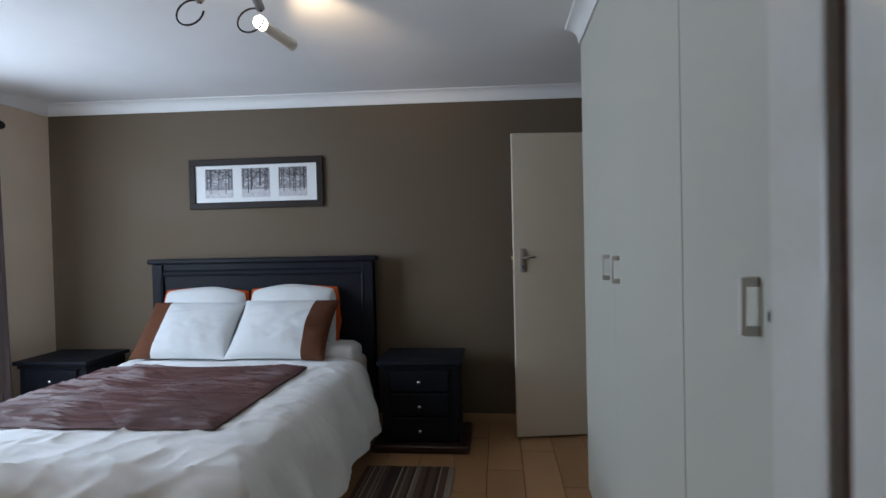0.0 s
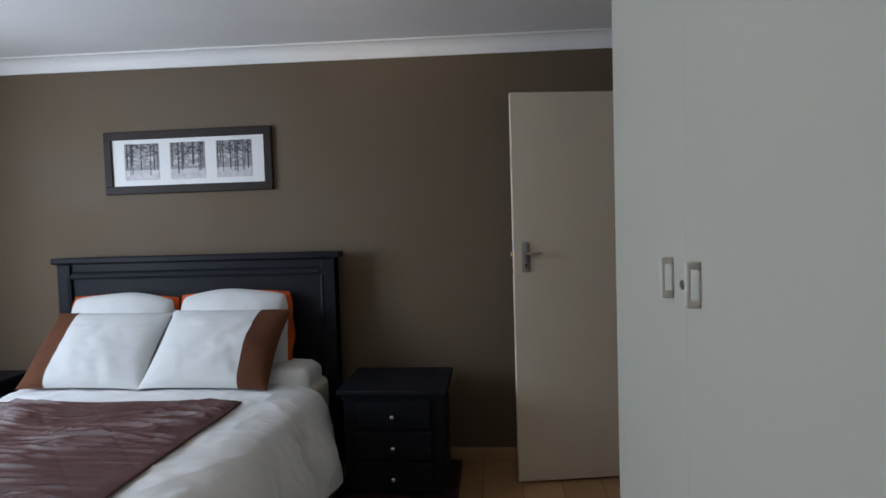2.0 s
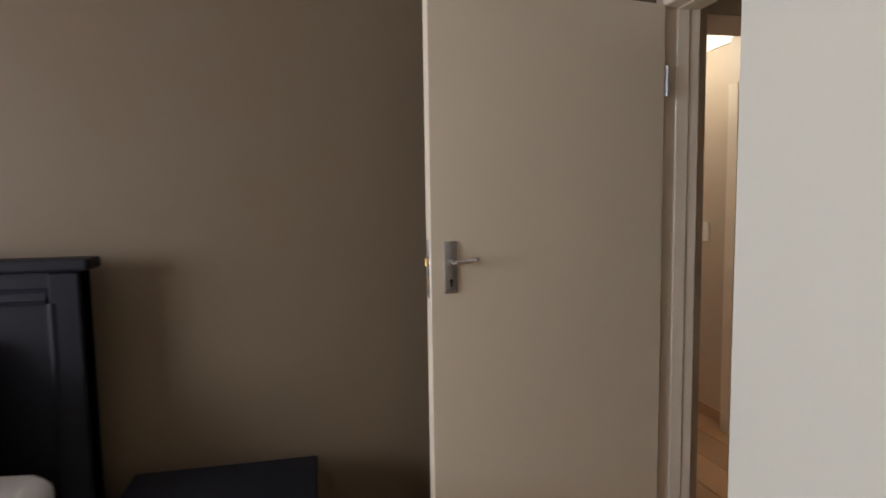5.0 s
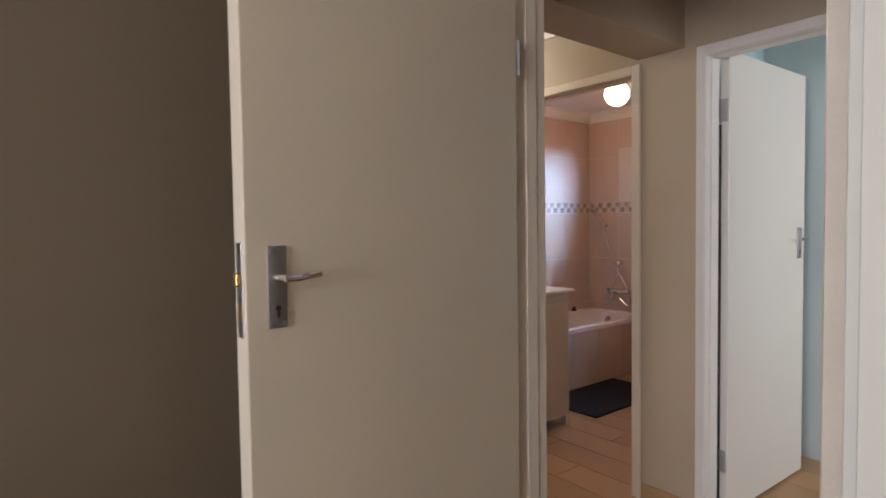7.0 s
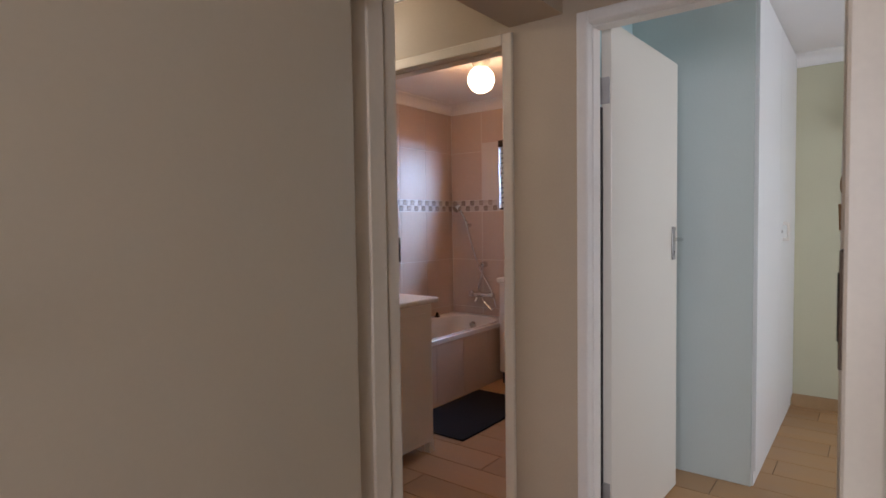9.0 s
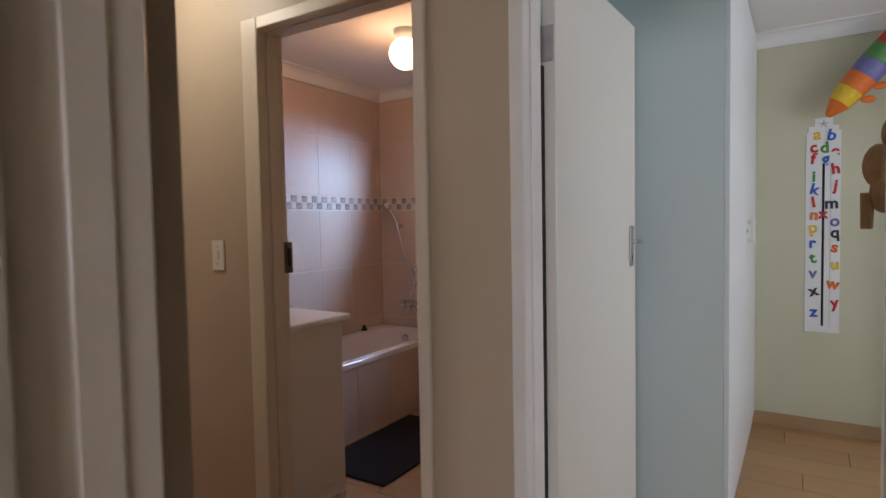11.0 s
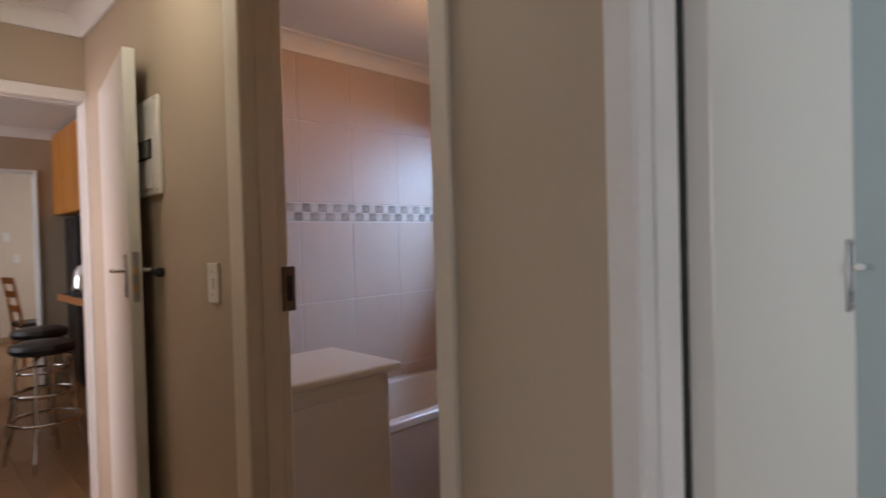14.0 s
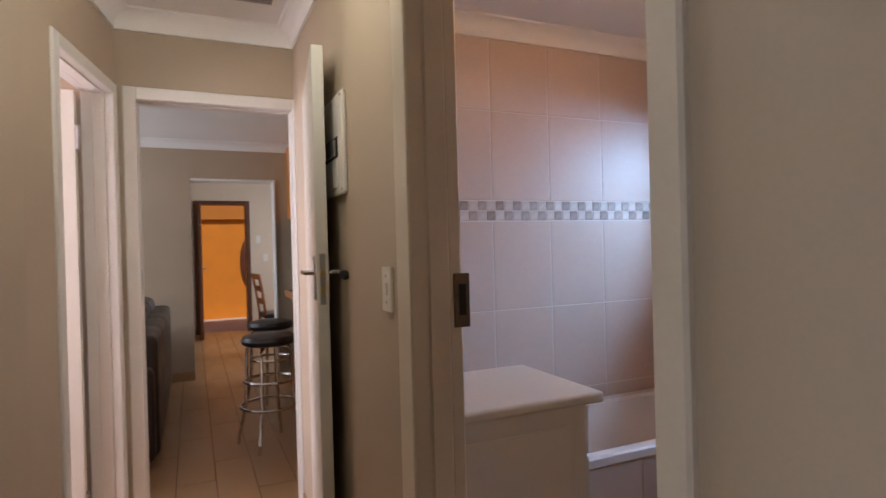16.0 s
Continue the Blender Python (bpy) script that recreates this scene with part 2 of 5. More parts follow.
def ball(bm, c, r, sx=1, sy=1, sz=1, u=20, v=12):
    bmesh.ops.create_uvsphere(bm, u_segments=u, v_segments=v, radius=r, matrix=Matrix.Translation(c) @ Matrix.Diagonal((sx, sy, sz, 1)))


def lathe(bm, prof, c, n=28):
    rings = []
    for r, z in prof:
        rings.append([bm.verts.new((c[0] + r * math.cos(2 * math.pi * j / n), c[1] + r * math.sin(2 * math.pi * j / n), c[2] + z)) for j in range(n)])
    for a, b in zip(rings, rings[1:]):
        for j in range(n):
            bm.faces.new((a[j], a[(j + 1) % n], b[(j + 1) % n], b[j]))
    bm.faces.new(rings[0][::-1])
    bm.faces.new(rings[-1])


def extrude_profile(bm, prof, p0, p1, out, up=(0, 0, 1)):
    """A moulding: profile points (outwards, up) swept from p0 to p1."""
    o, u = Vector(out), Vector(up)
    a = [bm.verts.new(Vector(p0) + o * x + u * z) for x, z in prof]
    b = [bm.verts.new(Vector(p1) + o * x + u * z) for x, z in prof]
    k = len(prof)
    for i in range(k):
        bm.faces.new((a[i], a[(i + 1) % k], b[(i + 1) % k], b[i]))
    bm.faces.new(a[::-1])
    bm.faces.new(b)


def mesh_of(name, bm, *mats, smooth=False, angle=0.6):
    bmesh.ops.recalc_face_normals(bm, faces=bm.faces)
    me = bpy.data.meshes.new(name)
    if smooth:
        for f in bm.faces:
            f.smooth = True
        for e in bm.edges:
            if len(e.link_faces) == 2 and e.calc_face_angle(0) > angle:
                e.smooth = False
    bm.to_mesh(me)
    bm.free()
    for m in mats:
        me.materials.append(m)
    return me


def thing(name, label, category, group="", at=None, kind=""):
    ob = new(name)
    ob.empty_display_size = 0.1
    if at is not None:
        ob.matrix_basis = at
    return tagged(ob, label, category, group, kind)


def part(name, bm, material, parent, label="", smooth=False):
    mats = material if isinstance(material, (list, tuple)) else (material,)
    ob = new(name, mesh_of(name, bm, *mats, smooth=smooth))
    ob.parent = parent
    return tagged(ob, label)


def solid(name, bm, material, label, category, kind="", group="", smooth=False):
    mats = material if isinstance(material, (list, tuple)) else (material,)
    ob = new(name, mesh_of(name, bm, *mats, smooth=smooth))
    return tagged(ob, label, category, group, kind)


def B(*boxes, bevel=0.0, seg=2):
    bm = bmesh.new()
    for b in boxes:
        box(bm, *b, bevel=bevel, seg=seg)
    return bm


# ---- plan ----
CE = 2.40            # ceiling height
HX = 1.665           # bedroom face of the passage wall
CX0, CX1 = 1.78, 2.795   # passage, wide part
DX = 2.855           # passage, far part of the east wall
NX = 1.934           # passage, narrow part
BY = 4.46            # headboard wall
KY = 4.52            # children's room north wall
TY, TX = 6.60, 5.08  # tiled bathroom walls
LY = 7.08            # passage end wall


def wall(name, mat_, label, *boxes):
    return solid(name, B(*boxes), mat_, label, "wall", "structure")


def wall_x(name, mat_, label, x0, x1, y0, y1, openings=(), z1=CE):
    """A wall of constant x with openings (ya, yb, za, zb)."""
    bs, y = [], y0
    for ya, yb, za, zb in openings:
        bs.append((x0, x1, y, ya, 0, z1))
        if za > 0:
            bs.append((x0, x1, ya, yb, 0, za))
        bs.append((x0, x1, ya, yb, zb, z1))
        y = yb
    bs.append((x0, x1, y, y1, 0, z1))
    return wall(name, mat_, label, *bs)


def wall_y(name, mat_, label, y0, y1, x0, x1, openings=(), z1=CE):
    bs, x = [], x0
    for xa, xb, za, zb in openings:
        bs.append((x, xa, y0, y1, 0, z1))
        if za > 0:
            bs.append((xa, xb, y0, y1, 0, za))
        bs.append((xa, xb, y0, y1, zb, z1))
        x = xb
    bs.append((x, x1, y0, y1, 0, z1))
    return wall(name, mat_, label, *bs)


# bedroom
wall_y("wall_headboard", M_BROWN, "matte brown painted bedroom wall behind the bed", BY, BY + 0.06, -2.87, HX + 0.055, z1=CE + 0.07)
wall_x("wall_bedroom_west", M_CREAM, "cream painted bedroom wall with a window opening", -2.87, -2.75, 0.94, BY, [(1.60, 3.50, 0.8, 2.15)], z1=CE + 0.07)
wall_x("wall_bedroom_east", M_BROWN, "matte brown painted wall beside the wardrobe", HX, HX + 0.055, 0.94, BY, [(3.47, 4.34, 0, 2.07)])
wall_x("wall_passage_west", M_BEIGE, "beige painted passage wall at the bedroom door", HX + 0.055, CX0, 3.1, 4.41, [(3.47, 4.34, 0, 2.07)])
wall_y("wall_bedroom_south", M_CREAM, "cream painted wall with the entry doorway of the bedroom", 0.835, 0.94, -2.87, HX, [(0.09, 0.99, 0, 2.08)], z1=CE + 0.03)
wall_x("wall_lobby_west", M_CREAM, "cream painted lobby wall", -0.1, 0.0, -0.9, 0.835)
wall_x("wall_lobby_east", M_CREAM, "cream painted lobby wall", 1.12, 1.2, -0.9, 0.835)
wall_y("wall_lobby_south", M_CREAM, "cream painted lobby wall", -1.0, -0.9, -0.1, 1.2)
# passage
wall_x("wall_passage_east", M_BEIGE, "beige painted passage wall with two door openings", CX1, CX1 + 0.05, 3.1, 5.40,
       [(3.50, 4.330, 0, 2.032), (4.605, 5.399, 0, 2.028)])
wall_x("wall_passage_east_far", M_BEIGE, "beige painted passage wall behind the open door", DX, DX + 0.04, 5.40, LY)
wall_y("wall_passage_south", M_BEIGE, "beige painted end wall of the passage", 3.0, 3.1, 1.655, 2.9)
wall("passage_beam", M_BEIGE, "beige plastered beam across the passage ceiling", (CX0, CX1, 4.395, 4.62, 2.05, CE))
wall("passage_pier", M_BEIGE, "beige plastered pier under the passage beam", (CX0 + 0.001, 1.885, 4.396, 4.62, 0, 2.05), (1.66, CX0, 4.521, 4.62, 0, CE), (1.80, 1.90, 4.6205, 4.80, 0, CE))
wall_x("wall_passage_narrow", M_BEIGE, "beige painted passage wall", NX - 0.11, NX, 4.801, 6.20)
SIDE = pose(NX, 6.20, 0, 0, 0, -9.4)   # the passage wall turns slightly towards its end
wall_x("wall_side_door", M_BEIGE, "beige painted passage wall with a narrow door opening", -0.11, 0.0, 0.0, 0.885, [(0.212, 0.884, 0, 2.04)]).matrix_basis = SIDE
wall_y("wall_passage_end", M_BEIGE, "beige painted wall with the doorway to the living room", LY, LY + 0.12, -0.85, 2.96, [(2.107, 2.90, 0, 2.037)])
# side room
wall_x("wall_side_room", M_CREAM, "cream painted wall of the side room with a window opening", 0.4, 0.5, 4.62, LY, [(6.05, 7.04, 0.85, 2.1)])
wall_y("wall_side_room_south", M_CREAM, "cream painted wall of the side room", 4.62, 4.7, 0.5, 1.799)
# children's room
wall_x("wall_kids_west", M_TEAL, "aqua painted wall of the children's room", CX1 + 0.05, CX1 + 0.1, 1.5, KY, [(3.50, 4.330, 0, 2.032)])
wall_y("wall_kids_north", M_TEAL, "aqua painted wall behind the open door", KY, KY + 0.04, CX1 + 0.1, 5.42)
wall_x("wall_kids_east", M_GREEN, "pale green painted wall of the children's room", 5.42, 5.52, 1.5, KY + 0.04)
wall_y("wall_kids_south", M_GREEN, "pale green painted wall with a window opening", 1.5, 1.6, 2.8, 5.52, [(3.05, 4.65, 0.9, 2.1)])
# bathroom
wall_x("wall_bath_west", M_WGROUT, "plastered bathroom wall at the door", CX1 + 0.05, CX1 + 0.1, KY + 0.04, 5.40, [(4.605, 5.399, 0, 2.028)])
wall_x("wall_bath_west_far", M_WGROUT, "plastered bathroom wall behind the cabinet", DX + 0.04, DX + 0.05, 5.40, LY)
wall_y("wall_bath_south", M_WGROUT, "plastered bathroom wall", KY + 0.04, KY + 0.08, CX1 + 0.1, TX + 0.1)
wall_y("wall_bath_north", M_WGROUT, "tiled bathroom wall along the bathtub", TY + 0.0015, TY + 0.1, CX1 + 0.1, TX + 0.1)
wall_x("wall_bath_east", M_WGROUT, "tiled bathroom wall with a small window opening", TX + 0.0015, TX + 0.1, KY + 0.08, TY + 0.008, [(5.38, 6.09, 1.41, 2.0)])
# living room, kitchen and entry
wall_x("wall_living_west", M_CREAM, "cream painted living room wall with a window opening", -0.85, -0.75, LY + 0.12, 10.45, [(8.2, 10.4, 0.75, 2.2)])
wall_y("wall_living_north", M_BEIGE, "beige painted wall with a wide opening to the entry", 10.45, 10.6, -0.85, 5.3, [(2.37, 3.19, 0, 2.03)])
wall_x("wall_kitchen_east", M_CREAM, "cream painted kitchen wall", 5.2, 5.3, LY, 10.45)
wall_y("wall_kitchen_south", M_CREAM, "cream painted kitchen wall", LY, LY + 0.1, 2.96, 5.3)
wall_x("wall_entry_west", M_CREAM, "cream painted entry wall", 1.6, 1.7, 10.6, 13.85)
wall_x("wall_entry_east", M_CREAM, "cream painted entry wall with a window opening", 4.7, 4.8, 10.6, 13.85, [(11.5, 12.9, 0.9, 2.1)])
wall_y("wall_entry_north", M_CREAM, "cream painted entry wall with the front door opening", 13.85, 14.0, 1.6, 4.8, [(2.46, 3.18, 0, 2.06)])

# ceilings
FALL = 0.0105        # the bedroom ceiling falls this much a metre towards the passage


def bedroom_ceiling(x):
    return CE + FALL * (1.4 - x)


bm = B((-2.87, HX + 0.055, -1.0, BY + 0.06, 0, 0.08))
for v in bm.verts:
    v.co.z += bedroom_ceiling(v.co.x)
solid("ceiling_bedroom", bm, M_CEIL, "white board bedroom ceiling", "ceiling", "structure")
solid("ceiling_passage", B((HX + 0.055, 2.895, 3.0, LY + 0.1, CE - 0.03, CE + 0.08)), M_CEIL, "white board passage ceiling", "ceiling", "structure")
solid("ceiling_side_room", B((0.4, HX + 0.055, BY + 0.06, LY + 0.12, CE, CE + 0.08)), M_CEIL, "white board side room ceiling", "ceiling", "structure")
solid("ceiling_kids_room", B((2.896, 5.52, 1.5, KY + 0.04, CE, CE + 0.08)), M_CEIL, "white board ceiling of the children's room", "ceiling", "structure")
solid("ceiling_bathroom", B((2.896, 5.18, KY + 0.04, LY, CE - 0.035, CE + 0.08)), M_CEIL, "white board bathroom ceiling", "ceiling", "structure")
solid("ceiling_living", B((-0.85, 5.3, LY + 0.12, 10.6, CE + 0.02, CE + 0.1)), M_CEIL, "white board living room ceiling", "ceiling", "structure")
solid("ceiling_entry", B((1.6, 4.8, 10.6, 14.0, CE + 0.02, CE + 0.1)), M_CEIL, "white board entry ceiling", "ceiling", "structure")

# cove cornices
COVE = [(0, 0), (0.012, 0)] + [(0.012 + 0.063 * (1 - math.cos(a)), 0.008 + 0.068 * math.sin(a)) for a in [i * math.pi / 16 for i in range(9)]] + [(0.08, 0.084), (0, 0.084)]


def cornice(name, p0, p1, out, z=CE - 0.084, label="white cove cornice under the ceiling", z_end=None):
    bm = bmesh.new()
    extrude_profile(bm, COVE, (*p0, z), (*p1, z if z_end is None else z_end), out)
    return solid(name, bm, M_CORN, label, "cornice", "structure")


cornice("cornice_headboard", (-2.75, BY), (HX, BY), (0, -1, 0), bedroom_ceiling(-2.75) - 0.084, z_end=bedroom_ceiling(HX) - 0.084)
cornice("cornice_bedroom_west", (-2.75, 0.94), (-2.75, BY), (1, 0, 0), bedroom_ceiling(-2.75) - 0.084)
cornice("cornice_bedroom_east", (HX, 3.345), (HX, BY), (-1, 0, 0))
cornice("cornice_wardrobe", (1.14, 0.94), (1.14, 3.335), (-1, 0, 0))
cornice("cornice_passage_east", (CX1, 4.62), (CX1, 5.40), (-1, 0, 0), CE - 0.114)
cornice("cornice_passage_east_far", (DX, 5.40), (DX, LY), (-1, 0, 0), CE - 0.114)
cornice("cornice_passage_west", (NX, 4.801), (NX, 6.20), (1, 0, 0), CE - 0.114)
cornice("cornice_side_door", (0, 0), (0, 0.87), (1, 0, 0), CE - 0.114).matrix_basis = SIDE
cornice("cornice_passage_end", (2.07, LY), (DX, LY), (0, -1, 0), CE - 0.114)
cornice("cornice_bath_north", (2.9, TY), (TX, TY), (0, -1, 0), CE - 0.119)
cornice("cornice_bath_east", (TX, 4.62), (TX, TY), (-1, 0, 0), CE - 0.119)
cornice("cornice_kids_east", (5.42, 1.6), (5.42, 3.93), (-1, 0, 0))
cornice("cornice_living_north", (-0.75, 10.45), (5.2, 10.45), (0, -1, 0), CE - 0.064)


# ---- doors ----
def door_frame(name, label, x0, x1, y0, y1, zt, along="y", fw=0.042, strike=None, fw1=None, at=None, material=None, strike_h=0.085):
    """Pressed steel frame round a clear opening y0..y1 in a wall x0..x1 (axes swapped for along='x')."""
    t = thing(name, label, "door frame", kind="structure", at=at)
    e, fw1, material = 0.010, fw1 or fw, material or M_FRAME

    def put(n, *b):
        bm = bmesh.new()
        for q in b:
            if along == "y":
                box(bm, *q, bevel=0.004, seg=1)
            else:
                box(bm, q[2], q[3], q[0], q[1], q[4], q[5], bevel=0.004, seg=1)
        return part(n, bm, material, t)
    mid = (x0 + x1) / 2
    a = put("jamb", (x0 - e, x1 + e, y0 - fw, y0, 0, zt + fw), (mid - 0.02, mid + 0.03, y0 - 0.001, y0 + 0.005, 0, zt))
    b = put("jamb", (x0 - e, x1 + e, y1, y1 + fw1, 0, zt + fw), (mid - 0.02, mid + 0.03, y1 - 0.005, y1 + 0.001, 0, zt))
    put("head", (x0 - e, x1 + e, y0, y1, zt, zt + fw), (mid - 0.02, mid + 0.03, y0 + 0.005, y1 - 0.005, zt - 0.005, zt + 0.001))
    if strike:
        sx, sy, z, s = strike
        bm = bmesh.new()
        box(bm, sx - 0.018, sx + 0.018, sy - 0.004, sy + 0.004, z - strike_h, z + strike_h, bevel=0.001, seg=1)
        st = part("strike_plate", bm, M_BRONZE, t, "tarnished bronze strike plate")
        bm = bmesh.new()
        box(bm, sx - 0.008, sx + 0.008, sy - 0.006, sy + 0.006, z - 0.55 * strike_h, z + 0.6 * strike_h)
        h = part("latch_hole", bm, M_DARK, st)
    return t


def door_leaf(name, label, hinge, angle, width=0.80, height=2.02, thick=0.04, knob_z=1.19, group="flush interior doors", material=None):
    """Flush door: hinge line at the origin, leaf along +x, its seen face at y=0 and its back at y=+thick."""
    material = material or M_DOOR
    t = thing(name, label, "door", group, pose(hinge[0], hinge[1], 0.0, 0, 0, angle))
    bm = bmesh.new()
    box(bm, 0.004, width, 0, thick, 0.012, 0.012 + height, bevel=0.003)
    leaf = part("leaf", bm, material, t)
    px = width - 0.062
    for s, y in ((-1, 0.0), (1, thick)):
        bm = bmesh.new()
        box(bm, px - 0.0205, px + 0.0205, min(y, y + s * 0.006), max(y, y + s * 0.006), knob_z - 0.078, knob_z + 0.078, bevel=0.0025)
        for dx in (-0.013, 0.013):
            for dz in (-0.069, 0.069):
                rod(bm, (px + dx, y + s * 0.004, knob_z + dz), (px + dx, y + s * 0.008, knob_z + dz), 0.0042, n=10)
        pl = part("handle_plate", bm, M_STEEL, t, "dull steel lever plate", True)
        bm = bmesh.new()
        rod(bm, (px, y + s * 0.005, knob_z + 0.018), (px, y + s * 0.038, knob_z + 0.018), 0.0095, 0.008)
        tube(bm, [(px + 0.004, y + s * 0.040, knob_z + 0.018), (px - 0.02, y + s * 0.043, knob_z + 0.0175), (px - 0.045, y + s * 0.041, knob_z + 0.020), (px - 0.074, y + s * 0.036, knob_z + 0.022)], 0.0072)
        part("lever", bm, M_CHROME, t, "chrome lever handle", True)
        bm = bmesh.new()
        rod(bm, (px, y + s * 0.003, knob_z - 0.040), (px, y + s * 0.0072, knob_z - 0.040), 0.0055, n=12)
        box(bm, px - 0.0028, px + 0.0028, min(y, y + s * 0.0070), max(y, y + s * 0.0070), knob_z - 0.058, knob_z - 0.040)
        part("keyhole", bm, M_DARK, pl)
    bm = bmesh.new()
    box(bm, width - 0.002, width + 0.0015, thick / 2 - 0.010, thick / 2 + 0.010, knob_z - 0.09, knob_z + 0.085, bevel=0.0008, seg=1)
    lp = part("lock_faceplate", bm, M_STEEL, t)
    bm = bmesh.new()
    box(bm, width, width + 0.011, thick / 2 - 0.006, thick / 2 + 0.006, knob_z + 0.005, knob_z + 0.030, bevel=0.002, seg=1)
    box(bm, width, width + 0.003, thick / 2 - 0.006, thick / 2 + 0.006, knob_z - 0.06, knob_z - 0.025)
    part("latch", bm, M_BRASS, lp, "small brass latch bolt", True)
    for z in (0.25, 1.78):
        bm = bmesh.new()
        rod(bm, (-0.004, thick + 0.004, z - 0.05), (-0.004, thick + 0.004, z + 0.05), 0.006, n=10)
        box(bm, -0.004, 0.006, thick - 0.034, thick + 0.002, z - 0.048, z + 0.048)
        part("hinge", bm, M_STEEL, t, "painted steel butt hinge")
    return t


door_frame("door_frame_bedroom", "cream enamelled steel frame of the bedroom door", HX - 0.012, CX0, 3.51, 4.302, 2.03, strike=(1.690, 3.511, 1.19, 1), strike_h=0.07)
door_frame("door_frame_kids", "white enamelled steel frame of the children's room door", CX1, CX1 + 0.1, 3.54, 4.297, 1.995, material=M_FRAME_W)
door_frame("door_frame_bath", "cream enamelled steel frame of the bathroom door", CX1, CX1 + 0.1, 4.648, 5.318, 1.985, strike=(2.902, 5.316, 1.172, 1), fw=0.045, fw1=0.084, strike_h=0.058)
door_frame("door_frame_side", "white enamelled steel frame of the narrow side room door", -0.11, 0.0, 0.262, 0.838, 1.99, fw=0.05, at=SIDE, material=M_FRAME_W)
door_frame("door_frame_living", "white enamelled steel frame of the living room door", LY, LY + 0.12, 2.162, 2.845, 1.982, along="x", fw=0.055, material=M_FRAME_W)
bm = B((2.157, 2.165, LY + 0.03, LY + 0.07, 1.10, 1.22), bevel=0.001)
strike = solid("strike_plate", bm, M_STEEL, "dull steel strike plate on the door frame", "strike plate", "structure")

door_leaf("bedroom_door", "flush cream enamelled door standing open against the brown wall", (1.638, 4.320), 180 + 8.6, width=0.852)
kids_door = door_leaf("kids_room_door", "flush white enamelled door standing wide open into the room", (2.917, 4.262), -2.0, width=0.775, material=M_DOOR_W)
door_leaf("living_room_door", "flush white enamelled door folded back along the passage wall", (2.874, 7.0), 262.3, width=0.86, height=1.975, material=M_DOOR_W)
door_leaf("side_room_door", "flush white enamelled door standing open into the side room", (1.948, 7.012), 180.0, width=0.57, height=1.965, material=M_DOOR_W)
# black strip added on the hinge edge in place of the gap's shade
part("edge_strip", B((-0.013, 0.003, 0.033, 0.039, 0.03, 1.72)), M_DARK, kids_door, "black strip standing in for the dark gap along the hinge edge")

# entry doorway of the bedroom: gloss white frame and the open leaf behind it
t = thing("gloss_door_frame", "gloss white enamelled frame of the bedroom entry", "door frame", kind="structure")
part("jamb", B((0.95, 0.99, 0.853, 0.945, 0, 2.08), bevel=0.004), M_GLOSS, t)
part("jamb", B((0.09, 0.13, 0.853, 0.945, 0, 2.08), bevel=0.004), M_GLOSS, t)
part("head", B((0.13, 0.95, 0.853, 0.945, 2.04, 2.08), bevel=0.004), M_GLOSS, t)
# shade of the gap between jamb and leaf, built as a dark strip
part("shadow_strip", B((0.962, 0.99, 0.829, 0.853, 0, 2.08)), M_DOORWOOD, t, "dark brown strip standing in for the shaded gap")
t = thing("entry_door", "gloss white flush door standing open in the lobby", "door")
part("leaf", B((0.952, 0.99, 0.02, 0.829, 0.012, 2.03), bevel=0.003), M_GLOSS, t)
bm = bmesh.new()
rod(bm, (0.952, 0.09, 1.05), (0.915, 0.09, 1.05), 0.009)
tube(bm, [(0.915, 0.088, 1.05), (0.912, 0.13, 1.05), (0.914, 0.19, 1.052)], 0.007)
part("lever", bm, M_CHROME, t, "chrome lever handle", True)


# ---- skirtings ----
def skirting(name, *b):
    return solid(name, B(*b, bevel=0.002, seg=1), M_SKIRT, "honey coloured tile skirting at the floor", "skirting", "structure")


skirting("baseboard_headboard", (-2.75, 1.588, BY - 0.010, BY, 0, 0.075))
skirting("baseboard_passage", (CX1 - 0.009, CX1, 4.35, 4.598, 0, 0.08), (DX - 0.009, DX, 5.40, LY, 0, 0.08))
skirting("baseboard_passage_west", (NX, NX + 0.009, 4.801, 6.21, 0, 0.08))
skirting("baseboard_kids", (5.411, 5.42, 1.6, 3.93, 0, 0.085))
skirting("baseboard_living", (-0.75, 2.37, 10.441, 10.45, 0, 0.09), (2.363, 2.372, 10.45, 10.6, 0, 0.09))
skirting("baseboard_entry", (1.7, 2.44, 13.841, 13.85, 0, 0.09), (3.26, 4.7, 13.841, 13.85, 0, 0.09))

# ---- wardrobe with four doors ----
w = thing("wardrobe", "white melamine built-in wardrobe up to the ceiling with closed doors", "wardrobe")
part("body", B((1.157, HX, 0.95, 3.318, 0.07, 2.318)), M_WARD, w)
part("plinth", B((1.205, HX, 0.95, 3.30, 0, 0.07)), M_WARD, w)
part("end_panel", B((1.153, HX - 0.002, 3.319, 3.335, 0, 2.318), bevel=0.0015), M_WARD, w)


def pull(door, y, z, x=1.137):
    """Moulded D pull: a flat rounded bar on two feet."""
    bm = bmesh.new()
    box(bm, x - 0.031, x - 0.021, y - 0.0075, y + 0.0075, z - 0.049, z + 0.049, bevel=0.0035, seg=3)
    for s in (-1, 1):
        box(bm, x - 0.027, x, y - 0.0078, y + 0.0078, z + s * 0.042 - 0.0085, z + s * 0.042 + 0.0085, bevel=0.0035, seg=3)
    part("handle", bm, M_HANDLE, door, "grey-white moulded plastic D pull", True)


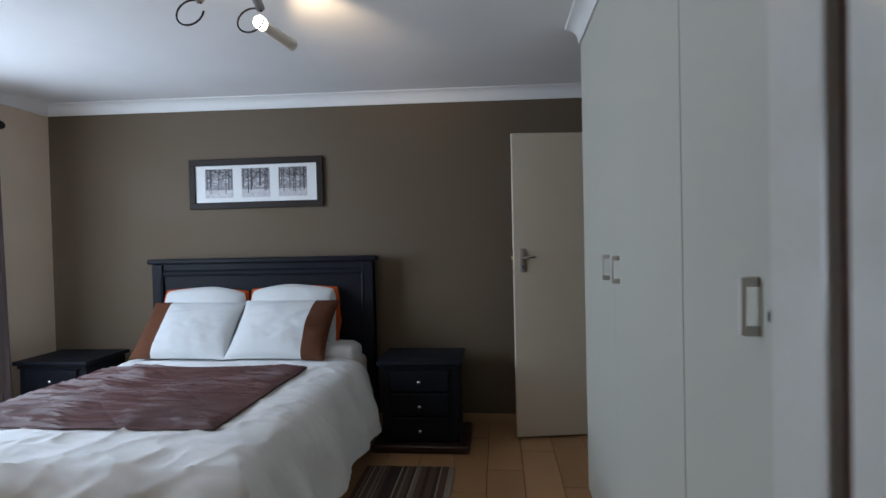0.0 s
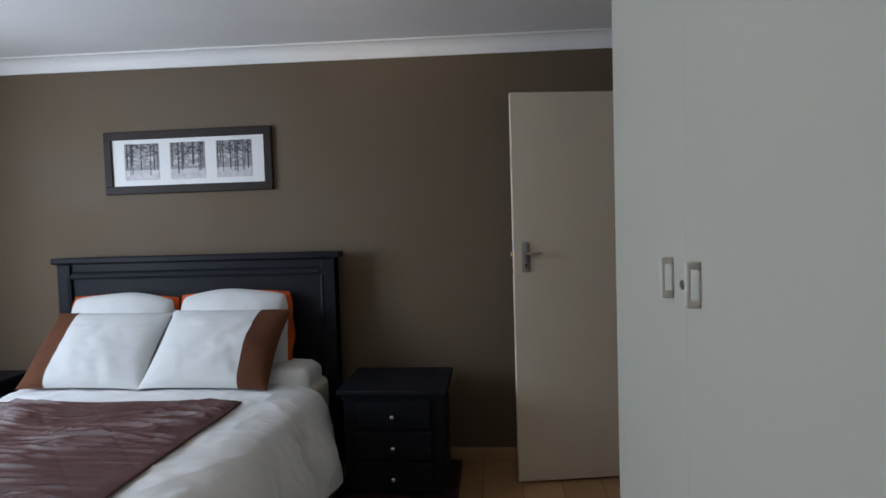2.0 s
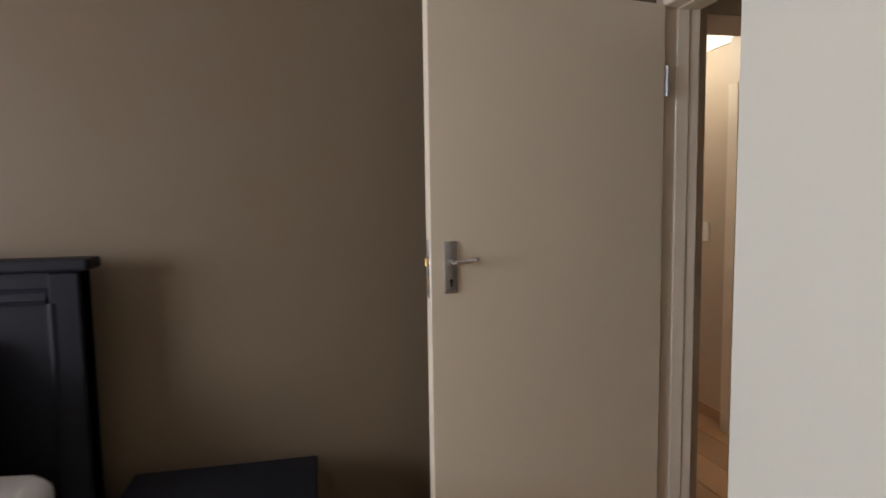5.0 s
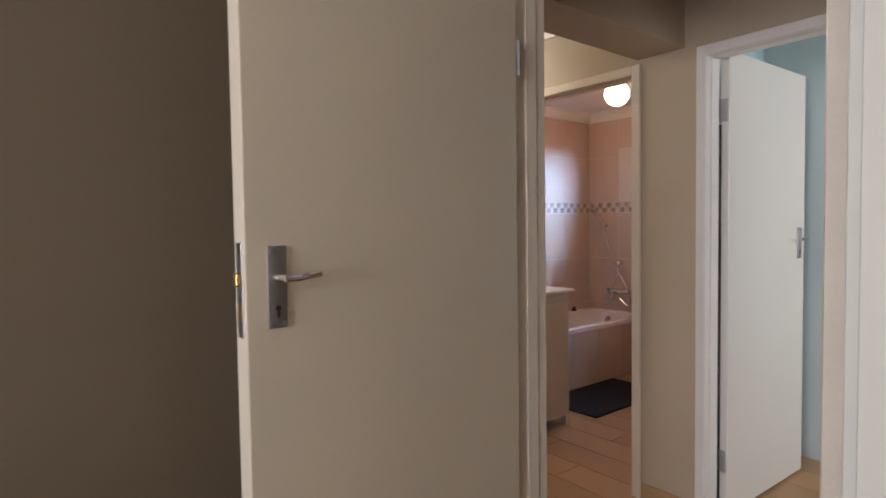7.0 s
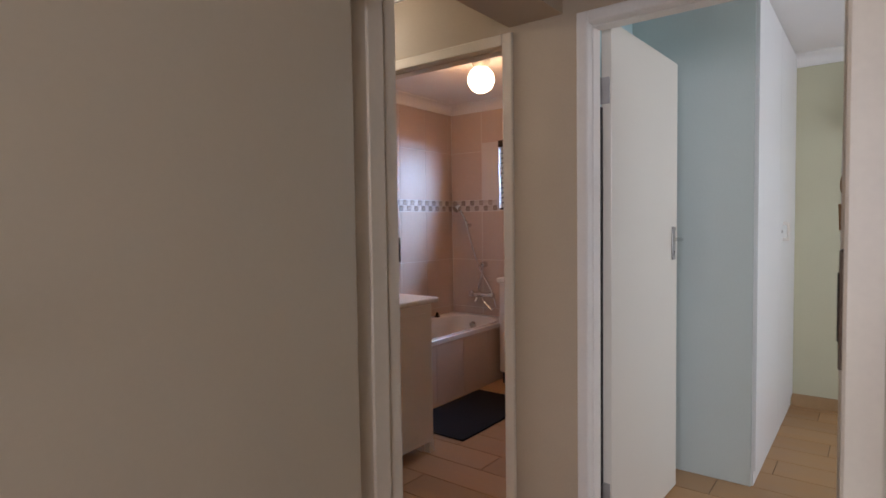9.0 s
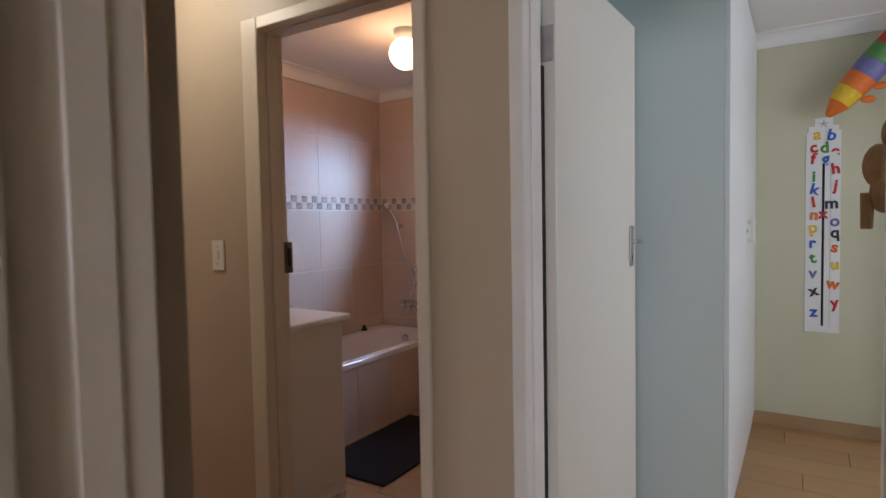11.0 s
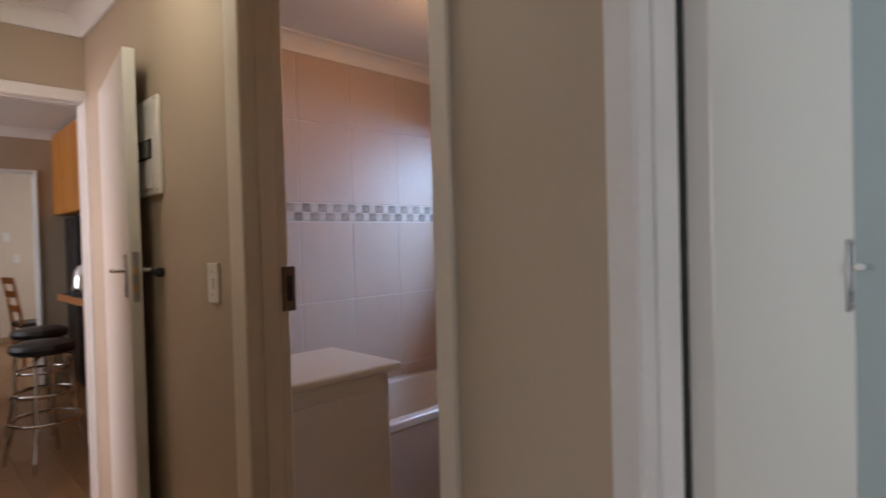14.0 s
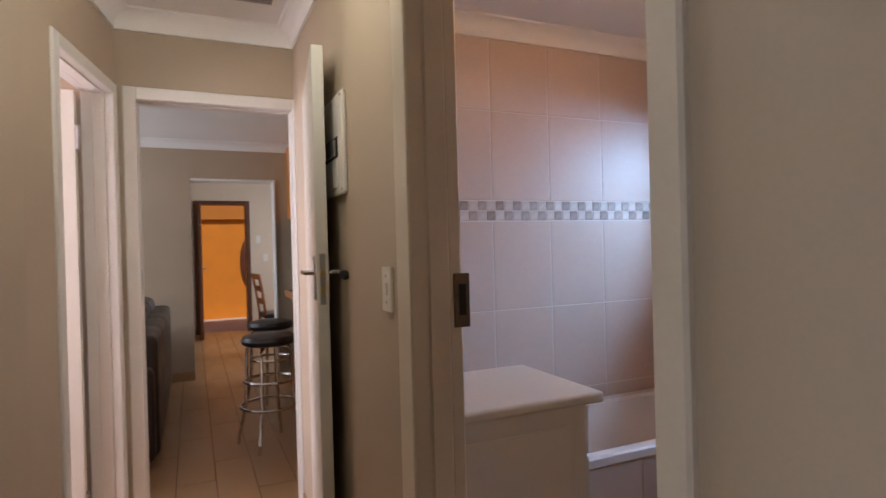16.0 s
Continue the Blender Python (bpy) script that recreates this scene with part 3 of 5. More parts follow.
for y0, y1, hy in ((2.5805, 3.318, 2.675), (1.790, 2.5800, 2.492), (1.305, 1.783, 1.395), (0.95, 1.301, 1.22)):
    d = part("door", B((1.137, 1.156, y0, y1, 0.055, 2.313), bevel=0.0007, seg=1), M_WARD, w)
    pull(d, hy, 1.219)
for y in (2.603, 1.345):
    bm = bmesh.new()
    rod(bm, (1.1385, y, 1.208), (1.133, y, 1.208), 0.0125, 0.0112, 20)
    rod(bm, (1.1335, y, 1.208), (1.1322, y, 1.208), 0.0088, 0.0082, 18)
    lk = part("lock", bm, M_STEEL, w, "round steel cylinder lock", True)
    part("key_slot", B((1.1312, 1.1326, y - 0.0015, y + 0.0015, 1.201, 1.215)), M_DARK, lk)


# ---- bed ----
BX0, BX1, BYF, BYH, BZ = -1.80, -0.22, 2.26, 4.27, 0.585
bed = thing("bed", "double bed with a black-stained wooden headboard against the brown wall", "bed")
bm = bmesh.new()
box(bm, -1.835, -0.185, 4.315, 4.375, 0.10, 1.205, bevel=0.004)
part("headboard", bm, M_ESPRESSO, bed, "black-stained wooden headboard")
part("headboard_cap", B((-1.865, -0.155, 4.288, 4.392, 1.205, 1.24), bevel=0.008), M_ESPRESSO, bed)
bm = bmesh.new()
FR = [(0, 0), (0, 0.016), (0.012, 0.020), (0.030, 0.012), (0.040, 0.004), (0.044, 0)]
x0, x1, z0, z1 = -1.75, -0.27, 0.45, 1.115
for a, b, o in (((x0, z1), (x1, z1), (0, 0, 1)), ((x0, z0), (x0, z1), (-1, 0, 0)), ((x1, z0), (x1, z1), (1, 0, 0))):
    extrude_profile(bm, [(p, q) for p, q in FR], (a[0], 4.315, a[1]), (b[0], 4.315, b[1]), o, (0, -1, 0))
part("panel_moulding", bm, M_ESPRESSO, bed)
for x in (-1.835, -0.265):
    part("headboard_post", B((x, x + 0.08, 4.30, 4.386, 0, 1.20), bevel=0.005), M_ESPRESSO, bed)
part("bed_base", B((BX0 + 0.03, BX1 - 0.03, BYF + 0.04, 4.30, 0.07, 0.33), bevel=0.02), M_ESPRESSO, bed)
part("mattress", B((BX0 + 0.01, BX1 - 0.01, BYF + 0.02, 4.295, 0.33, BZ - 0.025), bevel=0.05, seg=4), M_MATTRESS, bed, "cream mattress")
for x in (BX0 + 0.08, BX1 - 0.08):
    for y in (BYF + 0.1, 4.1):
        part("leg", B((x - 0.03, x + 0.03, y - 0.03, y + 0.03, 0, 0.07)), M_ESPRESSO, bed)


def drape(u, v):
    """The duvet: flat on the mattress, hanging in folds over both sides and the foot."""
    hx, cx = (BX1 - BX0) / 2 + 0.015, (BX0 + BX1) / 2
    ox, oy = max(0.0, abs(u - cx) - hx), max(0.0, BYF - v)
    r = math.hypot(ox, oy)
    x, y = min(max(u, cx - hx), cx + hx), max(v, BYF)
    edge = min((BX1 - BX0) / 2 - abs(u - (BX0 + BX1) / 2), v - BYF)
    fold = (1 - abs(noise.noise(Vector((u * 5 + v * 4, v * 9 - u * 6, 7.7))))) ** 8
    puff = 0.012 * noise.noise(Vector((u * 3, v * 3, 0.3))) + 0.004 * noise.noise(Vector((u * 9, v * 9, 1.3))) + 0.006 * fold * min(1, max(0, 0.55 - edge) / 0.3)
    lo = noise.noise(Vector((u * 1.7, v * 1.7, 3.1)))
    crease = (1 - min(1, 1.7 * abs(noise.noise(Vector((u * 3.0 + v * 2.2 + lo, v * 7 - u * 4, 12.0)))))) ** 3
    fine_ = (1 - min(1, 1.7 * abs(noise.noise(Vector((u * 9 - v * 6, v * 15 + u * 5 + lo, 22.0)))))) ** 3
    puff += (0.010 * crease + 0.003 * fine_) * min(1, max(0.3, (3.3 - v) / 0.6))
    if r < 1e-6:
        e = min(hx - abs(u - cx), v - BYF)
        return Vector((x, y, BZ + puff - 0.035 * math.exp(-e / 0.06)))
    sx, sy = (1 if u > cx else -1) * ox / r, -oy / r
    run = (v if ox > oy else u) * 15
    amp = 0.04 * min(1, r / 0.22)
    out = 0.05 * (1 - math.exp(-r / 0.08)) + 0.20 * r + amp * (math.sin(run + 2.2 * noise.noise(Vector((u * 2, v * 2, 5)))) * 0.6 + 0.9 * noise.noise(Vector((u * 4.2, v * 4.2, 8)))) + 0.008 * (crease + 0.5 * fine_) * min(1, r / 0.1)
    drop = r * 0.93
    return Vector((x + sx * out, y + sy * out, BZ - 0.035 - drop + 0.5 * puff))


bm = bmesh.new()
NU, NV = 210, 190
grid = [[bm.verts.new(drape(BX0 - 0.44 + (BX1 - BX0 + 0.88) * i / NU, BYF - 0.44 + (3.98 - BYF + 0.44) * j / NV)) for i in range(NU + 1)] for j in range(NV + 1)]
for j in range(NV):
    for i in range(NU):
        bm.faces.new((grid[j][i], grid[j][i + 1], grid[j + 1][i + 1], grid[j + 1][i]))
duvet = solid("duvet", bm, M_COTTON, "white cotton duvet hanging in folds over the bed", "duvet", smooth=True)
sol = duvet.modifiers.new("thickness", "SOLIDIFY")
sol.thickness, sol.offset = 0.018, -1

bm = bmesh.new()
x0, x1, y0, y1, NU, NV = -1.70, -0.455, 2.56, 3.67, 130, 300
grid = []
for j in range(NV + 1):
    row = []
    for i in range(NU + 1):
        x, y = x0 + (x1 - x0) * i / NU, y0 + (y1 - y0) * j / NV
        # long thin creases across the bed, in patches, and shallow diamond stitching
        wy = y + 0.05 * noise.noise(Vector((x * 2.2, y * 2.0, 9)))
        n1 = noise.noise(Vector((x * 2.6 + y * 0.8, wy * 19, 2.0)))
        n2 = noise.noise(Vector((x * 6 + y * 3, wy * 40, 4.0)))
        live = min(1.0, max(0.3, 0.75 + 1.0 * noise.noise(Vector((x * 2.3, y * 2.6, 6.0)))))
        cr = live * (0.021 * (1 - min(1, abs(n1) * 2.3)) ** 2 + 0.006 * (1 - min(1, abs(n2) * 2.4)) ** 2)
        for s in (x + y, x - y):
            d = abs((s / 0.26) % 1 - 0.5) * 0.26
            cr -= 0.0025 * math.exp(-(d / 0.006) ** 2)
        e = min(i, NU - i, j, NV - j)
        row.append(bm.verts.new((x, y, BZ + 0.014 + 0.012 * noise.noise(Vector((x * 3, y * 3, 0.3))) + cr * min(1, e / 6))))
    grid.append(row)
for j in range(NV):
    for i in range(NU):
        bm.faces.new((grid[j][i], grid[j][i + 1], grid[j + 1][i + 1], grid[j + 1][i]))
runner = solid("bed_throw", bm, M_RUNNER, "crinkled brown satin throw spread on the white duvet", "throw", smooth=True)
sol = runner.modifiers.new("thickness", "SOLIDIFY")
sol.thickness, sol.offset = 0.006, -1


def pillow(label, at, w, h, t, band=0.0, flange=0.0, seed=0.0, soft=0.0, cat="pillow", hem=0.0):
    """A stuffed pillow standing in its local x-z plane; band: a strip of brown cloth on its right (or left, if negative) side; flange: a coloured border."""
    th = thing("pillow", label, cat, "pillows on the bed", at)
    N = 40
    body, strip = bmesh.new(), bmesh.new()

    def pt(u, v, s):
        # superellipse outline with pointed corners
        k = 1 - 0.07 * (1 - abs(u)) * abs(v) - 0.0
        kx = (1 - 0.055 * (1 - v * v)) * (1 - soft * v ** 4)
        kz = (1 - 0.055 * (1 - u * u)) * (1 - soft * u ** 4) + (0.75 * soft * (1 - u * u) * (1 + 0.5 * math.sin(3 * u + seed)) if v > 0 else 0)
        fat = max(0.0, (1 - abs(u) ** 2.4)) ** 0.5 * max(0.0, (1 - abs(v) ** 2.4)) ** 0.5
        wr = 0.012 * noise.noise(Vector((u * 2.6 + seed, v * 2.6, s * 3 + seed))) + 0.005 * noise.noise(Vector((u * 6, v * 7 + seed, s)))
        low = max(0.0, -v) ** 1.5
        wr += 0.016 * low * noise.noise(Vector((u * 5.0 + 1.2 * v + seed, v * 1.2, 4 + seed)))
        return Vector((u * w / 2 * kx, s * (fat * t / 2 + wr * fat), h / 2 + v * h / 2 * kz))
    for s in (-1, 1):
        vb, vs_ = {}, {}
        for j in range(N):
            for i in range(N):
                u0 = -1 + 2 * (i + 0.5) / N
                ub = u0 * (1 if band > 0 else -1)
                inb = band and 1 - 2 * hem > ub > 1 - 2 * abs(band)
                bmx, cache = (strip, vs_) if inb else (body, vb)
                q = []
                for a, b in ((i, j), (i + 1, j), (i + 1, j + 1), (i, j + 1)):
                    if (a, b) not in cache:
                        cache[a, b] = bmx.verts.new(pt(-1 + 2 * a / N, -1 + 2 * b / N, s))
                    q.append(cache[a, b])
                bmx.faces.new(q)
    bmesh.ops.remove_doubles(body, verts=body.verts, dist=0.0005)
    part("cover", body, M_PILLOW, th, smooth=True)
    if band:
        bmesh.ops.remove_doubles(strip, verts=strip.verts, dist=0.0005)
        part("band", strip, M_BROWN_BAND, th, "stitched brown suede band", True)
    else:
        strip.free()
    if flange:
        bm = bmesh.new()
        ring = []
        for i in range(64):
            a = 2 * math.pi * i / 64
            c, s_ = math.cos(a), math.sin(a)
            f = max(abs(c), abs(s_)) ** 0.75
            u, v = c / f, s_ / f
            wv = 0.012 * math.sin(a * 9 + seed)
            p, q = Vector((u * w / 2 * 0.90, 0.008, h / 2 + v * h / 2 * 0.90)), Vector((u * (w / 2 + flange), 0.02 + wv, h / 2 + v * (h / 2 + flange)))
            ring.append([bm.verts.new(p), bm.verts.new(q), bm.verts.new(q + Vector((0, 0.012, 0))), bm.verts.new(p + Vector((0, 0.012, 0)))])
        for i in range(64):
            a, b = ring[i], ring[(i + 1) % 64]
            for k in range(4):
                bm.faces.new((a[k], b[k], b[(k + 1) % 4], a[(k + 1) % 4]))
        part("flange", bm, M_ORANGE_CLOTH, th, "rust orange fabric border", True)
    return th


SHAM = "white sham pillow with a rust orange border against the headboard"
BANDED = "white pillow with a stitched brown suede band at one end"
pillow(SHAM, pose(-1.40, 4.175, BZ - 0.02, -9, 1.5, 2), 0.63, 0.465, 0.19, 0, 0.010, 1.0, 0.11)
pillow(SHAM, pose(-0.74, 4.175, BZ - 0.02, -9, -1, -2), 0.66, 0.475, 0.20, 0, 0.010, 2.0, 0.11)
pillow(BANDED, pose(-1.395, 3.86, BZ + 0.012, -44, 1, 2), 0.66, 0.47, 0.16, -0.22, 0, 3.0)
pillow(BANDED, pose(-0.745, 3.85, BZ + 0.012, -44, 0, -3), 0.685, 0.48, 0.17, 0.22, 0, 4.0)
bm = bmesh.new()
box(bm, -0.55, -0.26, 3.98, 4.28, 0.40, 0.655, bevel=0.055, seg=5)
for v in bm.verts:
    v.co += Vector((0.012, 0.012, 0.012)) * noise.noise(v.co * 9)
solid("folded_sheet", bm, M_COTTON, "white folded sheet tucked at the mattress corner", "bedding", smooth=True)


# ---- nightstands ----
def nightstand(at):
    t = thing("nightstand", "black-stained wooden nightstand with three drawers", "nightstand", "nightstands beside the bed", at)
    part("body", B((-0.245, 0.245, -0.20, 0.20, 0.05, 0.548), bevel=0.003), M_ESPRESSO, t)
    part("top", B((-0.272, 0.272, -0.235, 0.22, 0.548, 0.575), bevel=0.007, seg=3), M_ESPRESSO, t)
    part("plinth", B((-0.31, 0.31, -0.265, 0.22, 0, 0.05), bevel=0.012, seg=3), M_REDWOOD, t, "dark red-brown moulded plinth")
    part("frieze", B((-0.252, 0.252, -0.212, -0.199, 0.522, 0.546), bevel=0.003), M_ESPRESSO, t)
    for z in (0.070, 0.225, 0.380):
        d = part("drawer", B((-0.185, 0.185, -0.214, -0.199, z, z + 0.130), bevel=0.005), M_ESPRESSO, t)
        part("drawer_lip", B((-0.19, 0.19, -0.218, -0.200, z + 0.131, z + 0.138), bevel=0.002, seg=1), M_ESPRESSO, d)
        bm = bmesh.new()
        rod(bm, (0, -0.212, z + 0.062), (0, -0.226, z + 0.062), 0.005)
        ball(bm, (0, -0.232, z + 0.062), 0.0125, 1, 0.75, 1)
        part("knob", bm, M_CHROME, d, "small polished metal knob", True)
    return t


ns = nightstand(pose(0.185, 4.13, 0))
copy_thing(ns, pose(-2.33, 4.13, 0))

# ---- picture with three photographs ----
pic = thing("picture_frame", "dark brown frame with three black and white woodland photographs", "picture")
x0, x1, z0, z1, fy = -1.605, -0.572, 1.607, 1.978, 4.435
f = 0.048
for b in ((x0, x1, fy, BY - 0.001, z1 - f, z1), (x0, x1, fy, BY - 0.001, z0, z0 + f), (x0, x0 + f, fy, BY - 0.001, z0 + f, z1 - f), (x1 - f, x1, fy, BY - 0.001, z0 + f, z1 - f)):
    part("frame", B(b, bevel=0.004), M_PICFRAME, pic)
part("mat_board", B((x0 + f, x1 - f, fy + 0.012, BY - 0.002, z0 + f, z1 - f)), M_PAPER, pic, "white mat board")
rng = random.Random(4)
for k in range(3):
    cx = x0 + 0.232 + k * 0.285
    cz, s = (z0 + z1) / 2 + 0.004, 0.108
    y = fy + 0.0105
    p = part("photo", B((cx - s, cx + s, y, fy + 0.012, cz - s, cz + s)), M_PRINT_M, pic, "black and white photograph of trees")
    bm = bmesh.new()
    box(bm, cx - s, cx + s, y - 0.0008, y, cz - s, cz - s * 0.45)
    for i in range(26):
        a, h = rng.uniform(-s * 0.95, s * 0.6), rng.uniform(0.004, 0.012)
        zc = cz + rng.uniform(-0.3, 0.3) * s
        box(bm, cx + a, cx + a + rng.uniform(0.01, 0.035), y - 0.0008, y, zc, zc + h)
    part("pale_ground", bm, M_PRINT_L, p)
    bm = bmesh.new()
    for i in range(11):
        a, wd = rng.uniform(-s * 0.92, s * 0.92), rng.uniform(0.002, 0.008)
        box(bm, cx + a - wd / 2, cx + a + wd / 2, y - 0.0016, y, cz - s * rng.uniform(0.2, 0.75), cz + s)
    for i in range(90):
        a, b, q = rng.uniform(-s, s * 0.86), rng.uniform(0.25, 0.94) * s, rng.uniform(0.004, 0.016)
        box(bm, cx + a, cx + a + q, y - 0.0014, y, cz + b, min(cz + s, cz + b + q * 0.6))
    part("tree_silhouette", bm, M_PRINT_D, p)

# ---- ceiling spot fitting ----
sp = thing("ceiling_spotlight", "steel ceiling spotlight bar with glass tube heads, lit", "ceiling light")
bm = bmesh.new()
box(bm, -0.40, -0.02, 2.16, 2.20, CE - 0.02, CE + 0.017, bevel=0.006)
part("ceiling_bar", bm, M_STEEL, sp)
for hx, hy in ((-0.34, 2.30), (-0.16, 2.40)):
    bm = bmesh.new()
    tube(bm, [(hx + 0.02, 2.18, CE - 0.03), (hx + 0.02, 2.22, 2.30), (hx, hy, 2.235)], 0.009)
    rod(bm, (hx, hy - 0.02, 2.25), (hx, hy + 0.035, 2.215), 0.018, 0.016)
    part("arm", bm, M_STEEL, sp, "", True)
    bm = bmesh.new()
    tube(bm, [(hx - 0.035 + 0.05 * math.cos(q * math.pi / 9) - 0.012 * math.sin(q * math.pi / 9), hy + 0.025, 2.172 + 0.040 * math.sin(q * math.pi / 9) + 0.018 * math.cos(q * math.pi / 9)) for q in range(1, 18)], 0.0035, 8)
    part("cable", bm, M_DARK, sp, "black looped flex", True)
bm = bmesh.new()
rod(bm, (-0.192, 2.535, 2.192), (-0.135, 2.69, 2.165), 0.022, 0.026, 20)
part("glass_tube", bm, M_PLASTIC, sp, "frosted glass tube shade", True)
bm = bmesh.new()
ball(bm, (-0.20, 2.52, 2.20), 0.026)
bulb_ob = part("bulb", bm, M_BULB, sp, "glowing halogen bulb", True)
bulb_ob.visible_shadow = False

# ---- curtain, rod and window of the bedroom ----
t = thing("curtain", "grey mauve curtain gathered beside the window", "curtain")
bm = bmesh.new()
N, K = 60, 10
rows = []
for k in range(K + 1):
    z = 2.19 - 2.17 * k / K
    rows.append([bm.verts.new((-2.66 + 0.035 * math.sin(i * 0.95 + 0.2 * k * noise.noise(Vector((i * 0.2, k, 0)))) , 3.50 + (0.40 + 0.05 * k / K) * i / N, z)) for i in range(N + 1)])
for a, b in zip(rows, rows[1:]):
    for i in range(N):
        bm.faces.new((a[i], a[i + 1], b[i + 1], b[i]))
c = part("cloth", bm, M_CURTAIN, t, smooth=True)
sol = c.modifiers.new("thickness", "SOLIDIFY")
sol.thickness = 0.004
t = thing("curtain_rod", "dark curtain rod with a turned finial above the window", "curtain rod")
bm = bmesh.new()
rod(bm, (-2.66, 1.2, 2.19), (-2.66, 3.91, 2.19), 0.012)
part("pole", bm, M_DARK, t, "", True)
bm = bmesh.new()
ball(bm, (-2.66, 3.94, 2.19), 0.028)
rod(bm, (-2.66, 3.90, 2.19), (-2.66, 3.92, 2.19), 0.018)
part("finial", bm, M_DARK, t, "", True)
for y in (1.3, 3.8):
    bm = bmesh.new()
    rod(bm, (-2.75, y, 2.19), (-2.66, y, 2.19), 0.007)
    part("bracket", bm, M_DARK, t, "", True)


def window(name, label, axis, at, a0, a1, z0, z1, bars=1):
    """Window in a wall: frame bars and panes; the wall lies across axis at that coordinate."""
    t = thing(name, label, "window", kind="structure")

    def bx(u0, u1, w0, w1, za, zb):
        return (w0, w1, u0, u1, za, zb) if axis == "x" else (u0, u1, w0, w1, za, zb)
    for u0, u1, za, zb in ((a0, a1, z0, z0 + 0.045), (a0, a1, z1 - 0.045, z1), (a0, a0 + 0.045, z0 + 0.045, z1 - 0.045), (a1 - 0.045, a1, z0 + 0.045, z1 - 0.045)):
        part("window_frame", B(bx(u0, u1, at - 0.025, at + 0.025, za, zb), bevel=0.003), M_PLASTIC, t)
    for k in range(1, bars + 1):
        u = a0 + (a1 - a0) * k / (bars + 1)
        part("mullion", B(bx(u - 0.02, u + 0.02, at - 0.02, at + 0.02, z0 + 0.045, z1 - 0.045), bevel=0.003), M_PLASTIC, t)
    p = part("pane", B(bx(a0 + 0.045, a1 - 0.045, at - 0.003, at + 0.003, z0 + 0.045, z1 - 0.045)), M_SKYGLASS, t, "bright daylit pane")
    p.visible_shadow = False
    return t


window("window_1", "white framed bedroom window full of daylight", "x", -2.83, 1.60, 3.50, 0.8, 2.15, 2)
window("window_2", "white framed window of the children's room", "y", 1.55, 3.05, 4.65, 0.9, 2.1, 2)
window("window_3", "white framed window of the side room", "x", 0.44, 6.05, 7.04, 0.85, 2.1)
window("window_4", "white framed living room window", "x", -0.81, 8.2, 10.4, 0.75, 2.2, 2)
window("window_5", "white framed entry window", "x", 4.75, 11.5, 12.9, 0.9, 2.1)
window("window_6", "small white framed bathroom window", "x", 5.145, 5.38, 6.09, 1.41, 2.0)

# ---- striped rug ----
rug = thing("rug", "flat woven rug with brown, grey and cream stripes beside the bed", "rug")
rng = random.Random(9)
x, i = -0.10, 0
while x < 0.42:
    wd = rng.choice((0.010, 0.014, 0.02, 0.028))
    part("stripe", B((x, min(x + wd, 0.425), 2.15, 3.655 + rng.uniform(-0.003, 0.003), 0.001, 0.010 + rng.uniform(0, 0.0015))), M_RUG[(i * 7 + rng.randint(0, 2)) % 4], rug)
    x += wd
    i += 1

M_OPAL = glow("lit_white_opal", (0.95, 1.0, 0.92), 4.0)
# ---- passage: distribution board, switch, door stop, ceiling hatch ----
t = thing("distribution_board", "white electrical distribution board flush on the passage wall", "fuse box")
part("cover", B((DX - 0.016, DX, 6.065, 6.375, 1.475, 1.822), bevel=0.006), M_PLASTIC, t)
part("breaker_window", B((DX - 0.018, DX - 0.012, 6.13, 6.34, 1.605, 1.675)), M_DARK, t, "dark breaker opening")
for k in range(6):
    y = 6.155 + k * 0.03
    part("breaker", B((DX - 0.026, DX - 0.016, y, y + 0.022, 1.612, 1.668), bevel=0.002, seg=1), M_STEEL, t)
part("cover_flap", B((DX - 0.021, DX - 0.016, 6.132, 6.338, 1.50, 1.595), bevel=0.002, seg=1), M_PLASTIC, t)
for y in (6.08, 6.36):
    for z in (1.49, 1.807):
        bm = bmesh.new()
        rod(bm, (DX - 0.015, y, z), (DX - 0.019, y, z), 0.005, n=10)
        part("screw", bm, M_STEEL, t)


def light_switch(label, at):
    t = thing("light_switch", label, "light switch", at=at)
    part("plate", B((-0.010, 0, -0.037, 0.037, -0.060, 0.060), bevel=0.003), M_PLASTIC, t)
    part("rocker", B((-0.015, -0.008, -0.010, 0.010, -0.017, 0.017), bevel=0.002), M_PLASTIC, t)
    for z in (-0.035, 0.035):
        bm = bmesh.new()
        rod(bm, (-0.009, 0, z), (-0.0115, 0, z), 0.0035, n=10)
        part("screw", bm, M_STEEL, t)
    return t


light_switch("white plastic light switch on the beige passage wall", pose(DX, 5.66, 1.178))
light_switch("white plastic light switch on the brown wall", pose(HX, 3.37, 1.20))
bm = bmesh.new()
rod(bm, (DX, 6.10, 1.20), (DX - 0.012, 6.10, 1.20), 0.013, 0.016)
ball(bm, (DX - 0.012, 6.10, 1.20), 0.017, 1.2, 1, 1)
solid("door_stop", bm, M_DARK, "black rubber door stop on the passage wall", "door stop", smooth=True)
pl = thing("passage_lamp", "lit round opal ceiling lamp in the passage", "ceiling light")
bm = bmesh.new()
lathe(bm, [(0.10, 0), (0.105, -0.012), (0.10, -0.02)], (2.42, 5.70, CE - 0.03))
part("base", bm, M_PLASTIC, pl, "", True)
bm = bmesh.new()
ball(bm, (2.42, 5.70, CE - 0.052), 0.10, 1, 1, 0.7)
q = part("shade", bm, M_OPAL, pl, "glowing opal shade", True)
q.visible_shadow = False
t = thing("ceiling_vent", "grey louvred vent in the passage ceiling", "vent")
